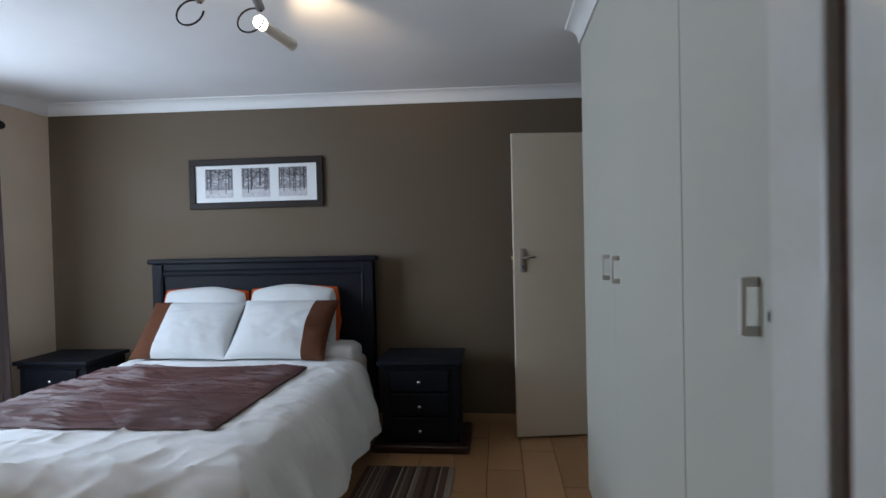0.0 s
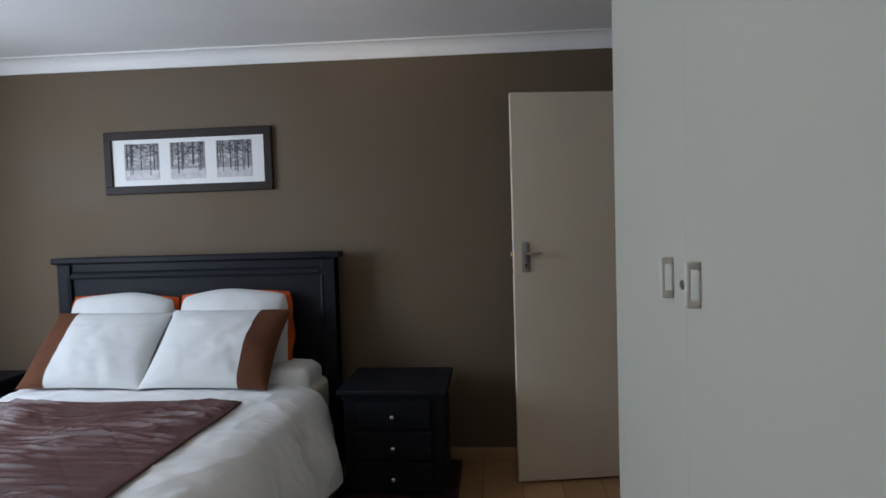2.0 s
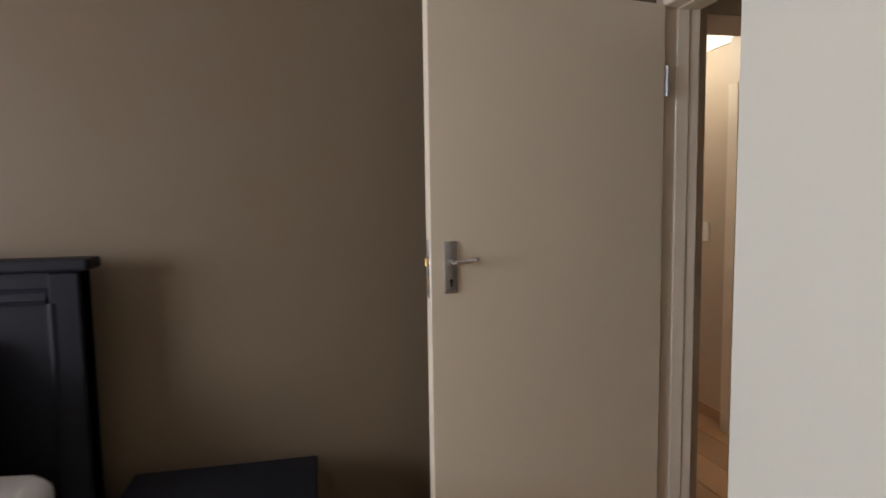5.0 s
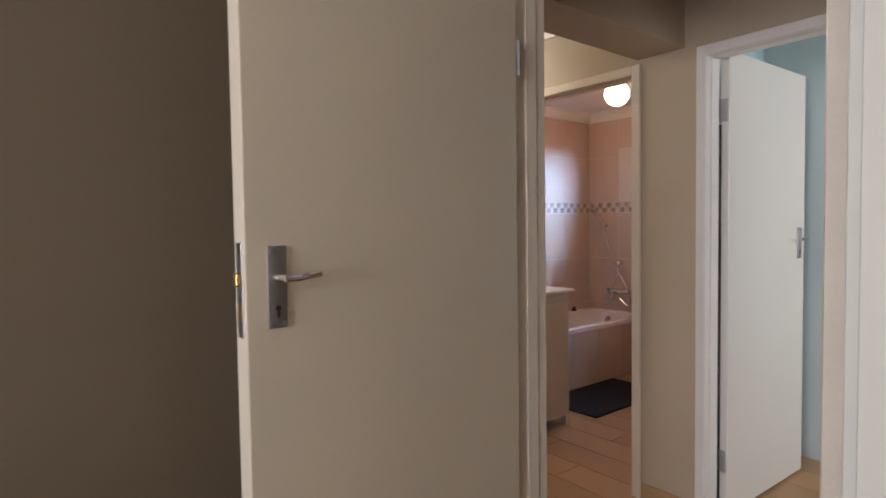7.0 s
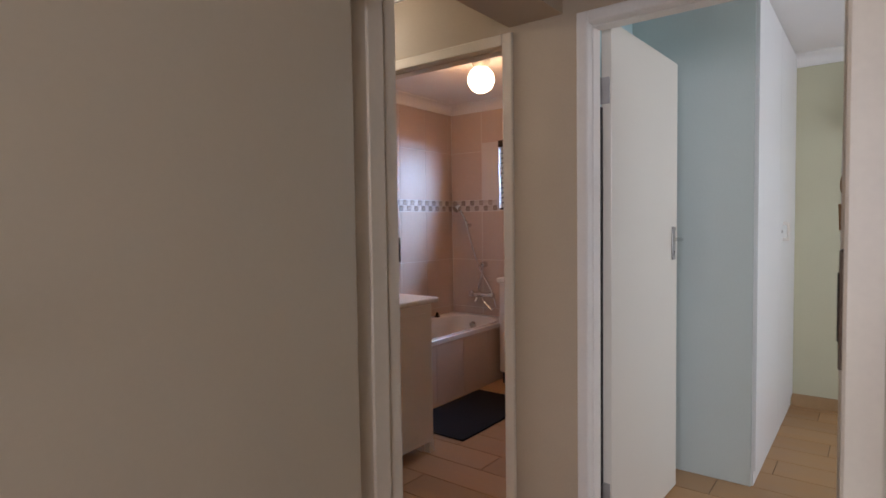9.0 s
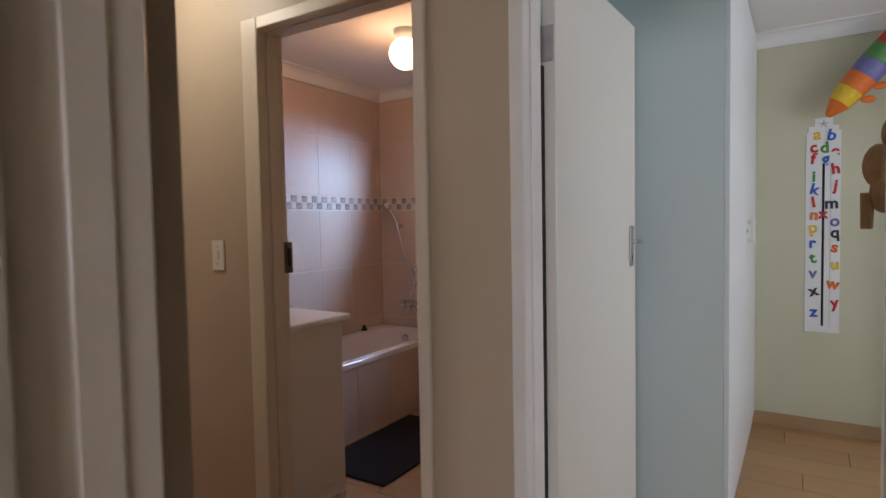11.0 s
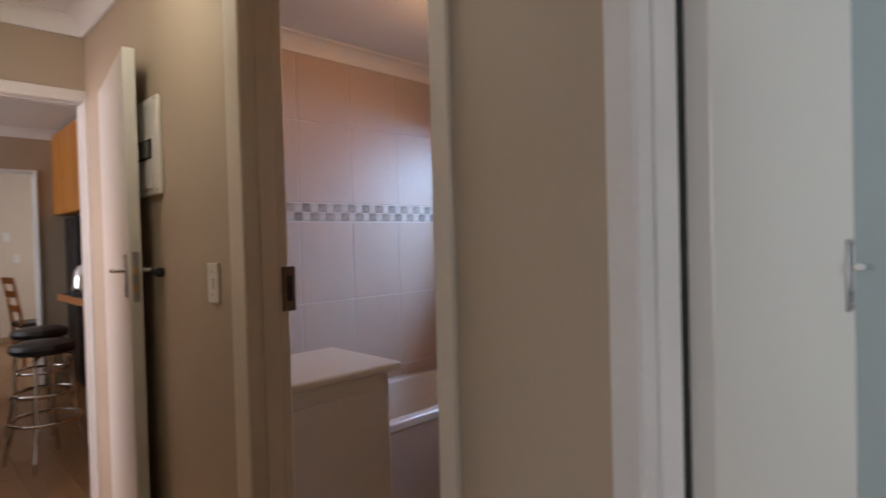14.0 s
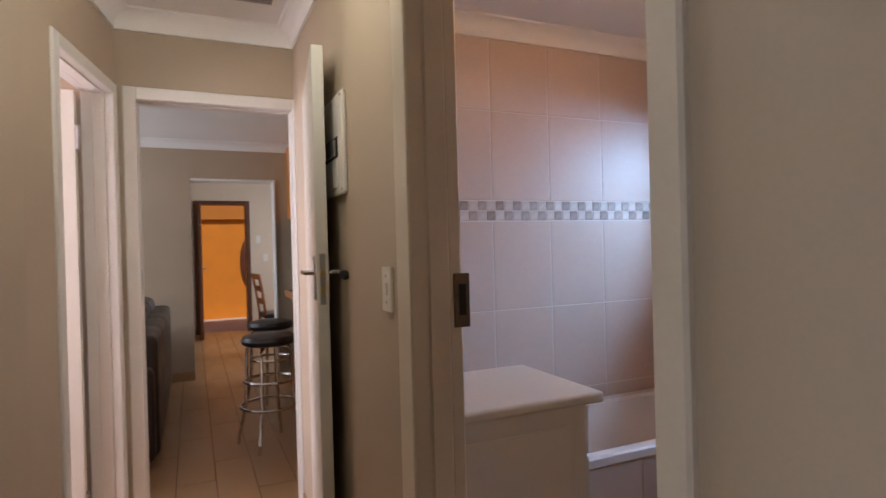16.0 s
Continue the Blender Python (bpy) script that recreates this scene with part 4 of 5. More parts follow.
part("frame", B((2.525, 2.735, 6.50, 6.775, CE - 0.042, CE - 0.03), bevel=0.003), M_PLASTIC, t)
for k in range(7):
    part("slat", B((2.545, 2.715, 6.52 + k * 0.035, 6.537 + k * 0.035, CE - 0.048, CE - 0.040)), M_STEEL, t)

# ---- bathroom ----
# tiles on two walls
TW, TH = 0.332, 0.432
ROWS = [(0.475, 0.540), (0.543, 0.970), (0.973, 1.402), (1.505, 1.932), (1.935, 2.30)]


def tile_mesh(wd, ht):
    bm = bmesh.new()
    box(bm, -wd / 2, wd / 2, -0.008, 0, -ht / 2, ht / 2)
    fr = [e for e in bm.edges if all(v.co.y < -0.007 for v in e.verts)]
    bmesh.ops.bevel(bm, geom=fr, offset=0.0018, segments=1, affect="EDGES")
    return mesh_of("tile", bm, M_TILE)


wn_, we_ = bpy.data.objects["wall_bath_north"], bpy.data.objects["wall_bath_east"]
cache = {}


def tile(parent, wd, ht, m):
    key = (round(wd, 4), round(ht, 4))
    if key not in cache:
        cache[key] = tile_mesh(*key)
    ob = new("tile", cache[key])
    ob.parent, ob.matrix_basis = parent, m
    return ob


for z0, z1 in ROWS + [(0.0, 0.10), (0.104, 0.472)]:
    x = 3.70 - 3 * TW
    while x < TX - 0.01:
        a, b = max(x, 2.9), min(x + TW, TX)
        if b - a > 0.02:
            tile(wn_, b - a - 0.004, z1 - z0, pose((a + b) / 2, TY + 0.008, (z0 + z1) / 2))
        x += TW
    y = TY
    while y > 4.62:
        a, b = max(y - TW, 4.61), y
        for lo, hi in (((z0, z1),) if (b < 5.40 or a > 6.07) else ((z0, min(z1, 1.40)), (max(z0, 2.005), z1))):
            if hi - lo > 0.02 and b - a > 0.02:
                tile(we_, b - a - 0.004, hi - lo, pose(TX + 0.008, (a + b) / 2, (lo + hi) / 2, 0, 0, 90) @ pose(0, 0, 0, 0, 0, 180))
        y -= TW
mos = {}
for nm, mm in (("g", M_MOS_G), ("w", M_MOS_W)):
    bm = bmesh.new()
    box(bm, -0.0225, 0.0225, -0.009, 0, -0.0225, 0.0225, bevel=0.0015, seg=1)
    mos[nm] = mesh_of("mosaic_tile", bm, mm)
for k in range(44):
    for r in range(2):
        ob = new("mosaic_tile", mos["gw"[(k + r) % 2]])
        ob.parent, ob.location = wn_, (TX - 0.03 - k * 0.0485, TY + 0.008, 1.430 + r * 0.048)
for k in range(22):
    for r in range(2):
        y = TY - 0.03 - k * 0.0485
        if 5.36 < y < 6.11:
            continue
        ob = new("mosaic_tile", mos["gw"[(k + r + 1) % 2]])
        ob.parent, ob.matrix_basis = we_, pose(TX + 0.008, y, 1.430 + r * 0.048, 0, 0, -90)

# bathtub
tub = thing("bathtub", "white acrylic bathtub with a tiled front panel", "bathtub")
X0, X1, Y0, Y1, ZT = 3.30, TX - 0.002, 5.93, TY - 0.002, 0.475
bm = bmesh.new()
N = 48


def oval(cx, cy, hx, hy, z, p=4.0):
    out = []
    for i in range(N):
        a = 2 * math.pi * i / N
        c, s = math.cos(a), math.sin(a)
        k = (abs(c) ** p + abs(s) ** p) ** (-1 / p)
        out.append(bm.verts.new((cx + hx * c * k, cy + hy * s * k, z)))
    return out


cx, cy, hx, hy = (X0 + X1) / 2, (Y0 + Y1) / 2, (X1 - X0) / 2, (Y1 - Y0) / 2
loops = [oval(cx, cy, hx, hy, ZT - 0.035, 40), oval(cx, cy, hx, hy, ZT - 0.006, 40), oval(cx, cy, hx - 0.006, hy - 0.006, ZT, 40), oval(cx, cy, hx - 0.055, hy - 0.055, ZT, 7),
         oval(cx, cy, hx - 0.070, hy - 0.068, ZT - 0.012, 6), oval(cx, cy, hx - 0.11, hy - 0.09, ZT - 0.18, 5), oval(cx, cy, hx - 0.17, hy - 0.12, ZT - 0.33, 4), oval(cx, cy, hx - 0.26, hy - 0.18, ZT - 0.365, 3)]
for a, b in zip(loops, loops[1:]):
    for i in range(N):
        bm.faces.new((a[i], a[(i + 1) % N], b[(i + 1) % N], b[i]))
bm.faces.new(loops[-1])
part("basin", bm, M_BATH, tub, smooth=True)
part("front_panel", B((X0 + 0.006, X1, Y0 + 0.006, Y0 + 0.05, 0, ZT - 0.036)), M_TILE, tub)
panel = [o for o in tub.children if o.name.startswith("front_panel")][0]
x = X0 + 0.008
while x < X1 - 0.02:
    b = min(x + TW, X1)
    tile(panel, b - x - 0.004, ZT - 0.05, pose((x + b) / 2, Y0 + 0.012, (ZT - 0.04) / 2 + 0.002))
    x += TW
part("end_panel", B((X0 + 0.004, X0 + 0.03, Y0 + 0.05, Y1, 0, ZT - 0.036)), M_TILE, tub)
bm = bmesh.new()
rod(bm, (TX - 0.115, 6.30, 0.40), (TX - 0.135, 6.30, 0.397), 0.03, 0.027, 20)
part("overflow", bm, M_CHROME, tub, "round chrome overflow", True)
bm = bmesh.new()
lathe(bm, [(0.024, 0), (0.024, 0.012), (0.014, 0.016), (0.010, 0.030), (0.016, 0.036), (0.004, 0.042)], (4.75, 6.535, ZT), 16)
solid("bath_plug", bm, M_DARK, "black rubber plug on the tub rim", "plug", smooth=True)

# mixer and hand shower
sh = thing("bath_mixer", "chrome bath mixer with hand shower and hose on the tiles", "tap")
bm = bmesh.new()
rod(bm, (TX - 0.05, 6.17, 0.66), (TX - 0.05, 6.33, 0.66), 0.019)
for y in (6.17, 6.33):
    rod(bm, (TX, y, 0.66), (TX - 0.05, y, 0.66), 0.022, 0.018)
part("mixer_body", bm, M_CHROME, sh, "", True)
for y in (6.145, 6.355):
    bm = bmesh.new()
    rod(bm, (TX - 0.05, y - 0.02, 0.66), (TX - 0.05, y + 0.02, 0.66), 0.024, n=10)
    tube(bm, [(TX - 0.05, y, 0.69), (TX - 0.05, y, 0.64)], 0.012)
    part("tap_handle", bm, M_CHROME, sh, "", True)
bm = bmesh.new()
tube(bm, [(TX - 0.05, 6.25, 0.65), (TX - 0.09, 6.25, 0.655), (TX - 0.13, 6.25, 0.64), (TX - 0.145, 6.25, 0.61)], 0.012)
part("spout", bm, M_CHROME, sh, "", True)
bm = bmesh.new()
rod(bm, (TX, 6.24, 0.93), (TX - 0.03, 6.24, 0.93), 0.026, 0.022)
ball(bm, (TX - 0.04, 6.24, 0.93), 0.024)
part("lower_bracket", bm, M_CHROME, sh, "", True)
bm = bmesh.new()
rod(bm, (TX, 6.40, 1.28), (TX - 0.045, 6.40, 1.28), 0.017)
rod(bm, (TX - 0.05, 6.40, 1.25), (TX - 0.05, 6.41, 1.315), 0.016, 0.018)
part("wall_bracket", bm, M_CHROME, sh, "", True)
bm = bmesh.new()
tube(bm, [(TX - 0.05, 6.40, 1.255), (TX - 0.055, 6.425, 1.34), (TX - 0.075, 6.455, 1.41), (TX - 0.10, 6.475, 1.435)], 0.011)
rod(bm, (TX - 0.085, 6.46, 1.45), (TX - 0.125, 6.475, 1.42), 0.028, 0.034, 20)
part("hand_shower", bm, M_CHROME, sh, "", True)
bm = bmesh.new()
tube(bm, [(TX - 0.05, 6.40, 1.26), (TX - 0.045, 6.37, 1.15), (TX - 0.04, 6.33, 1.02), (TX - 0.035, 6.27, 0.88), (TX - 0.035, 6.19, 0.76), (TX - 0.035, 6.13, 0.64), (TX - 0.035, 6.115, 0.56), (TX - 0.04, 6.15, 0.53),
          (TX - 0.045, 6.23, 0.60), (TX - 0.045, 6.29, 0.72), (TX - 0.04, 6.26, 0.82), (TX - 0.04, 6.24, 0.91)], 0.007, 8)
part("hose", bm, M_CHROME, sh, "silver flexible hose", True)

# bathroom cabinet
cab = thing("bathroom_cabinet", "cream white painted cabinet with an overhanging top", "cabinet")
part("body", B((2.905, 3.345, 5.470, 5.84, 0.06, 0.852), bevel=0.003), M_CABINET, cab)
part("top", B((2.899, 3.392, 5.447, 5.864, 0.852, 0.882), bevel=0.010, seg=3), M_CABINET, cab)
for x in (2.905, 3.305):
    for y in (5.465, 5.79):
        part("foot", B((x, x + 0.04, y, y + 0.04, 0, 0.062), bevel=0.003), M_CABINET, cab)
part("side_panel", B((2.96, 3.29, 5.4615, 5.466, 0.12, 0.80), bevel=0.002, seg=1), M_CABINET, cab)
d = part("door", B((3.345, 3.360, 5.48, 5.815, 0.09, 0.70), bevel=0.003), M_CABINET, cab)
part("drawer", B((3.345, 3.360, 5.48, 5.815, 0.71, 0.84), bevel=0.003), M_CABINET, cab)
bm = bmesh.new()
rod(bm, (3.358, 5.65, 0.775), (3.378, 5.65, 0.775), 0.006)
ball(bm, (3.385, 5.65, 0.775), 0.013, 0.8, 1, 1)
part("knob", bm, M_STEEL, cab, "small steel knob", True)

# bath mat, toilet, lamp, blind
bm = bmesh.new()
box(bm, 3.545, 4.45, 5.405, 5.90, 0.0, 0.014, bevel=0.006)
solid("bath_mat", bm, M_MAT, "dark charcoal bath mat on the plank tiles", "bath mat")
t = thing("laundry_bin", "white lidded laundry bin against the bathroom wall", "laundry bin")
part("body", B((4.73, 5.06, 5.50, 5.885, 0.09, 0.815), bevel=0.012, seg=3), M_BATH, t)
part("lid", B((4.715, TX - 0.003, 5.485, 5.90, 0.815, 0.855), bevel=0.010, seg=3), M_PLASTIC, t)
part("lid_seam", B((4.7285, 5.06, 5.4985, 5.8865, 0.56, 0.566)), M_HANDLE, t)
for x in (4.75, 5.0):
    for y in (5.52, 5.83):
        part("foot", B((x, x + 0.035, y, y + 0.035, 0, 0.092)), M_DARK, t)
lamp = thing("globe_lamp", "lit round opal glass globe lamp under the bathroom ceiling", "ceiling light")
bm = bmesh.new()
lathe(bm, [(0.062, 0), (0.062, -0.02), (0.05, -0.045), (0.045, -0.06)], (4.0, 5.55, CE - 0.035))
part("base", bm, M_PLASTIC, lamp, "white ceramic base", True)
bm = bmesh.new()
ball(bm, (4.0, 5.55, 2.235), 0.088, u=32, v=20)
g = part("globe", bm, M_GLOBE, lamp, "glowing opal globe", True)
g.visible_shadow = False
bl = thing("window_blind", "dark slatted blind half open in the bathroom window", "blind")
part("head_rail", B((TX - 0.006, TX + 0.03, 5.375, 6.095, 1.955, 2.01), bevel=0.003), M_BLIND, bl)
for k in range(12):
    z = 1.43 + k * 0.043
    bm = bmesh.new()
    box(bm, -0.016, 0.016, -0.35, 0.34, -0.0012, 0.0012)
    bmesh.ops.transform(bm, matrix=pose(TX + 0.02, 5.735, z, 0, -20, 0), verts=bm.verts)
    part("slat", bm, M_BLIND, bl)
part("bottom_rail", B((TX + 0.005, TX + 0.03, 5.38, 6.09, 1.412, 1.425)), M_BLIND, bl)

# ---- children's room ----
cl = thing("closet", "built-in closet with white doors and a pale blue-grey side", "closet")
part("side_panel", B((3.90, 3.918, 3.944, KY, 0.0, CE - 0.002), bevel=0.001), M_BLUEPANEL, cl, "pale blue-grey side panel")
part("body", B((3.92, 5.42, 3.948, KY, 0.0, CE - 0.002)), M_CLOSET, cl)
part("plinth", B((3.918, 5.42, 3.936, 3.948, 0.0, 0.075)), M_CLOSET, cl)
for x0, x1, hx_ in ((3.904, 4.660, 4.60), (4.664, 5.418, 4.79)):
    d = part("door", B((x0, x1, 3.924, 3.943, 0.078, CE - 0.01), bevel=0.002), M_CLOSET, cl)
    if hx_ > 4.7:
        pull_at = pose(hx_, 3.924, 1.222, 0, 0, 90)
        bm = bmesh.new()
        box(bm, -0.034, -0.022, -0.010, 0.010, -0.056, 0.056, bevel=0.004, seg=3)
        for q in (-1, 1):
            box(bm, -0.030, 0, -0.010, 0.010, q * 0.047 - 0.009, q * 0.047 + 0.009, bevel=0.004, seg=3)
        bmesh.ops.transform(bm, matrix=pull_at, verts=bm.verts)
        part("handle", bm, M_PLASTIC, d, "white plastic D pull", True)
bm = bmesh.new()
rod(bm, (4.745, 3.925, 1.222), (4.745, 3.920, 1.222), 0.009)
part("lock", bm, M_STEEL, cl, "", True)

# growth chart with letters
ch = thing("growth_chart", "white height chart with coloured alphabet letters on the green wall", "height chart")
bm = bmesh.new()
gx, gy, gz0, gz1, gw = 5.4195, 3.58, 0.605, 1.80, 0.086
box(bm, gx - 0.004, gx, gy - gw, gy + gw, gz0, gz1 - 0.01, bevel=0.0015, seg=1)
box(bm, gx - 0.0041, gx - 0.0001, gy - gw + 0.012, gy + gw - 0.012, gz1 - 0.01, gz1 + 0.02, bevel=0.0015, seg=1)
box(bm, gx - 0.0042, gx - 0.0002, gy - 0.045, gy + 0.045, gz1 + 0.018, gz1 + 0.065, bevel=0.0015, seg=1)
part("board", bm, M_PAPER, ch)
part("scale_line", B((gx - 0.006, gx - 0.004, gy - 0.008, gy + 0.004, gz0 + 0.04, 1.60)), M_DARK, ch, "black measuring line")
part("thin_line", B((gx - 0.005, gx - 0.004, gy - 0.038, gy - 0.036, gz0 + 0.04, 1.60)), M_STEEL, ch)
INK = {k: mat("ink_" + k, c, 0.5, var=0.15, scale=40, bump=0) for k, c in
       (("red", (0.55, 0.03, 0.03)), ("orange", (0.75, 0.16, 0.02)), ("yellow", (0.75, 0.48, 0.03)), ("green", (0.07, 0.25, 0.06)), ("blue", (0.03, 0.11, 0.45)), ("navy", (0.05, 0.07, 0.22)), ("black", (0.04, 0.035, 0.05)), ("violet", (0.16, 0.15, 0.35)))}
LET = (("a", 0.030, 1.770, "yellow"), ("b", -0.040, 1.760, "blue"), ("c", 0.048, 1.695, "red"), ("d", -0.006, 1.690, "green"), ("e", -0.058, 1.668, "red"), ("f", 0.050, 1.630, "red"), ("g", -0.012, 1.625, "blue"), ("h", -0.060, 1.565, "red"),
       ("i", 0.045, 1.525, "green"), ("j", -0.062, 1.470, "red"), ("k", 0.042, 1.450, "blue"), ("l", 0.046, 1.375, "red"), ("m", -0.042, 1.365, "black"), ("n", 0.042, 1.300, "orange"), ("o", -0.060, 1.262, "violet"), ("p", 0.048, 1.225, "yellow"), ("q", -0.060, 1.195, "black"),
       ("r", 0.050, 1.135, "blue"), ("s", -0.060, 1.110, "orange"), ("t", 0.048, 1.045, "green"), ("u", -0.062, 1.010, "yellow"), ("v", 0.046, 0.955, "violet"), ("w", -0.052, 0.895, "orange"), ("x", 0.042, 0.850, "black"), ("y", -0.062, 0.785, "red"), ("z", 0.040, 0.725, "blue"))
for ltr, dy, z, col in LET:
    cu = bpy.data.curves.new("letter", "FONT")
    cu.body, cu.size, cu.extrude, cu.align_x, cu.align_y, cu.offset = ltr, 0.088, 0.001, "CENTER", "CENTER", 0.0028
    tmp = bpy.data.objects.new("tmp", cu)
    me = bpy.data.meshes.new_from_object(tmp)
    bpy.data.objects.remove(tmp)
    me.materials.clear()
    me.materials.append(INK[col])
    o = new("letter", me)
    o.parent = ch
    o.matrix_basis = pose(gx - 0.0065, gy + dy, z, 90, ((ord(ltr) * 37) % 30) - 15, -90)
bm = bmesh.new()
for k in range(4):
    a = math.radians(45 + 90 * k)
    tube(bm, [(gx - 0.007, gy - 0.002, 1.30), (gx - 0.007, gy - 0.002 + 0.028 * math.cos(a), 1.30 + 0.028 * math.sin(a))], 0.006, 6)
part("marker", bm, INK["red"], ch, "red marker slider")
bm = bmesh.new()
for k in range(5):
    a = math.radians(90 + 72 * k)
    tube(bm, [(gx - 0.005, gy, 1.83), (gx - 0.005, gy + 0.022 * math.cos(a), 1.83 + 0.022 * math.sin(a))], 0.003, 6)
part("emblem", bm, M_STEEL, ch)

# hanging paper fish with coloured segments
fish = thing("hanging_fish", "striped fabric fish hanging near the green wall", "mobile")
SEG = ("orange", "yellow", "orange", "violet", "green", "red", "yellow")
p0, dirv = Vector((5.30, 3.56, 1.862)), Vector((0, -0.62, 0.78)).normalized()
prev = None
for k, c in enumerate(SEG):
    a, b = p0 + dirv * (0.085 * k - 0.01), p0 + dirv * (0.085 * (k + 1) - 0.011)
    ra, rb = (0.014, 0.058, 0.070, 0.076, 0.078, 0.074, 0.066)[k], (0.058, 0.070, 0.076, 0.078, 0.074, 0.066, 0.050)[k]
    bm = bmesh.new()
    rod(bm, a, b, ra, rb, 18)
    part("segment", bm, INK[c], fish, smooth=True)
for k in (2, 3):
    q = p0 + dirv * (0.085 * k) + Vector((-0.01, -0.07, -0.07))
    bm = bmesh.new()
    ball(bm, q, 0.035, 0.25, 1.0, 0.55)
    part("fin", bm, INK["orange"], fish, smooth=True)
bm = bmesh.new()
rod(bm, p0 + dirv * 0.45, (5.30, 3.29, CE), 0.0015, n=6)
part("string", bm, M_STEEL, fish)

# plush giraffe hanging at the door frame
bm = bmesh.new()
c = Vector((3.02, 3.512, 1.40))
ball(bm, c + Vector((0, 0, 0.07)), 0.035, 1, 0.8, 1.2)
ball(bm, c + Vector((0.0, 0.03, 0.0)), 0.045, 1, 0.7, 1.1)
ball(bm, c + Vector((0.0, 0.02, -0.06)), 0.035, 0.9, 0.8, 1.3)
for dy in (0.0, 0.05):
    rod(bm, c + Vector((0, dy, -0.06)), c + Vector((0.01, dy, -0.14)), 0.014, 0.012)
rod(bm, c + Vector((0, 0, 0.10)), c + Vector((0, 0, 0.22)), 0.003, n=8)
rod(bm, c + Vector((0, 0, 0.22)), (2.905, 3.52, 1.62), 0.003, n=8)
solid("plush_toy", bm, M_PLUSH, "tan plush animal toy hanging by the door frame", "soft toy", smooth=True)
t = thing("kids_curtain", "pale blue curtain beside the children's room window", "curtain")
bm = bmesh.new()
rows = [[bm.verts.new((5.30 + 0.03 * math.sin(i * 0.9), 1.72 + 1.42 * i / 60, 2.2 - 2.19 * k / 6)) for i in range(61)] for k in range(7)]
for a, b in zip(rows, rows[1:]):
    for i in range(60):
        bm.faces.new((a[i], a[i + 1], b[i + 1], b[i]))
M_BLUECLOTH = mat("pale_blue_cotton", (0.30, 0.50, 0.62), 0.9, var=0.06, fine=250, bump=0.1, spec=0.2)
q = part("cloth", bm, M_BLUECLOTH, t, smooth=True)
sm = q.modifiers.new("thickness", "SOLIDIFY")
sm.thickness = 0.004

# ---- living room and kitchen ----
sofa = thing("sofa", "dark brown leather sofa seen from its side", "sofa")
part("base", B((1.25, 2.14, 7.95, 10.25, 0.06, 0.42), bevel=0.03, seg=3), M_SOFA, sofa)
part("backrest", B((1.93, 2.17, 8.0, 10.2, 0.06, 0.80), bevel=0.05, seg=4), M_SOFA, sofa)
for y in (7.9, 10.08):
    part("armrest", B((1.22, 2.15, y, y + 0.2, 0.06, 0.62), bevel=0.05, seg=4), M_SOFA, sofa)
for k in range(3):
    y = 8.12 + k * 0.65
    part("seat_cushion", B((1.24, 1.92, y, y + 0.64, 0.42, 0.56), bevel=0.04, seg=3), M_SOFA, sofa)
    part("back_cushion", B((1.78, 2.05, y, y + 0.64, 0.50, 0.90), bevel=0.07, seg=4), M_SOFA, sofa)
for x in (1.3, 2.08):
    for y in (8.0, 10.15):
        part("leg", B((x - 0.03, x + 0.03, y - 0.03, y + 0.03, 0, 0.06)), M_DARK, sofa)


def bar_stool(at):
    t = thing("bar_stool", "chrome bar stool with a round black vinyl seat", "bar stool", "bar stools at the counter", at)
    bm = bmesh.new()
    lathe(bm, [(0.15, 0.665), (0.168, 0.675), (0.176, 0.70), (0.165, 0.725), (0.12, 0.737), (0.01, 0.74)], (0, 0, 0))
    part("seat", bm, M_BLACKSEAT, t, "round black vinyl seat", True)
    for k in range(4):
        a = math.radians(45 + 90 * k)
        c, s = math.cos(a), math.sin(a)
        bm = bmesh.new()
        tube(bm, [(r * c, r * s, z) for r, z in ((0.05, 0.655), (0.11, 0.655), (0.142, 0.64), (0.150, 0.60), (0.155, 0.40), (0.160, 0.28), (0.185, 0.16), (0.215, 0.06), (0.22, 0.0))], 0.011, 10)
        part("leg", bm, M_CHROME, t, "", True)
    for r, z in ((0.187, 0.265), (0.158, 0.43)):
        bm = bmesh.new()
        tube(bm, [(r * math.cos(i * math.pi / 18), r * math.sin(i * math.pi / 18), z) for i in range(36)], 0.010, 8, True)
        part("foot_ring", bm, M_CHROME, t, "", True)
    return t


st = bar_stool(pose(2.825, 8.14, 0, 0, 0, 20))
copy_thing(st, pose(2.93, 8.90, 0, 0, 0, 50))

co = thing("breakfast_counter", "wooden breakfast counter with a dark stone top", "counter")
part("counter_top", B((3.07, 3.60, 7.35, 8.95, 0.93, 0.965), bevel=0.006), M_COUNTER, co, "dark polished stone top")
part("top_edge", B((3.055, 3.07, 7.35, 8.95, 0.915, 0.965), bevel=0.003), M_WOOD, co)
part("front", B((3.21, 3.25, 7.38, 8.92, 0.0, 0.93)), M_WOOD, co)
part("end", B((3.21, 3.57, 8.90, 8.945, 0.0, 0.93)), M_WOOD, co)
ke = thing("kettle", "steel kettle with a black base on the counter", "kettle")
bm = bmesh.new()
lathe(bm, [(0.085, 0.03), (0.09, 0.05), (0.075, 0.17), (0.05, 0.21), (0.01, 0.225)], (3.145, 8.50, 0.965))
part("body", bm, M_CHROME, ke, "", True)
bm = bmesh.new()
lathe(bm, [(0.095, 0), (0.095, 0.03), (0.07, 0.032)], (3.145, 8.50, 0.965))
part("base", bm, M_DARK, ke, "", True)
bm = bmesh.new()
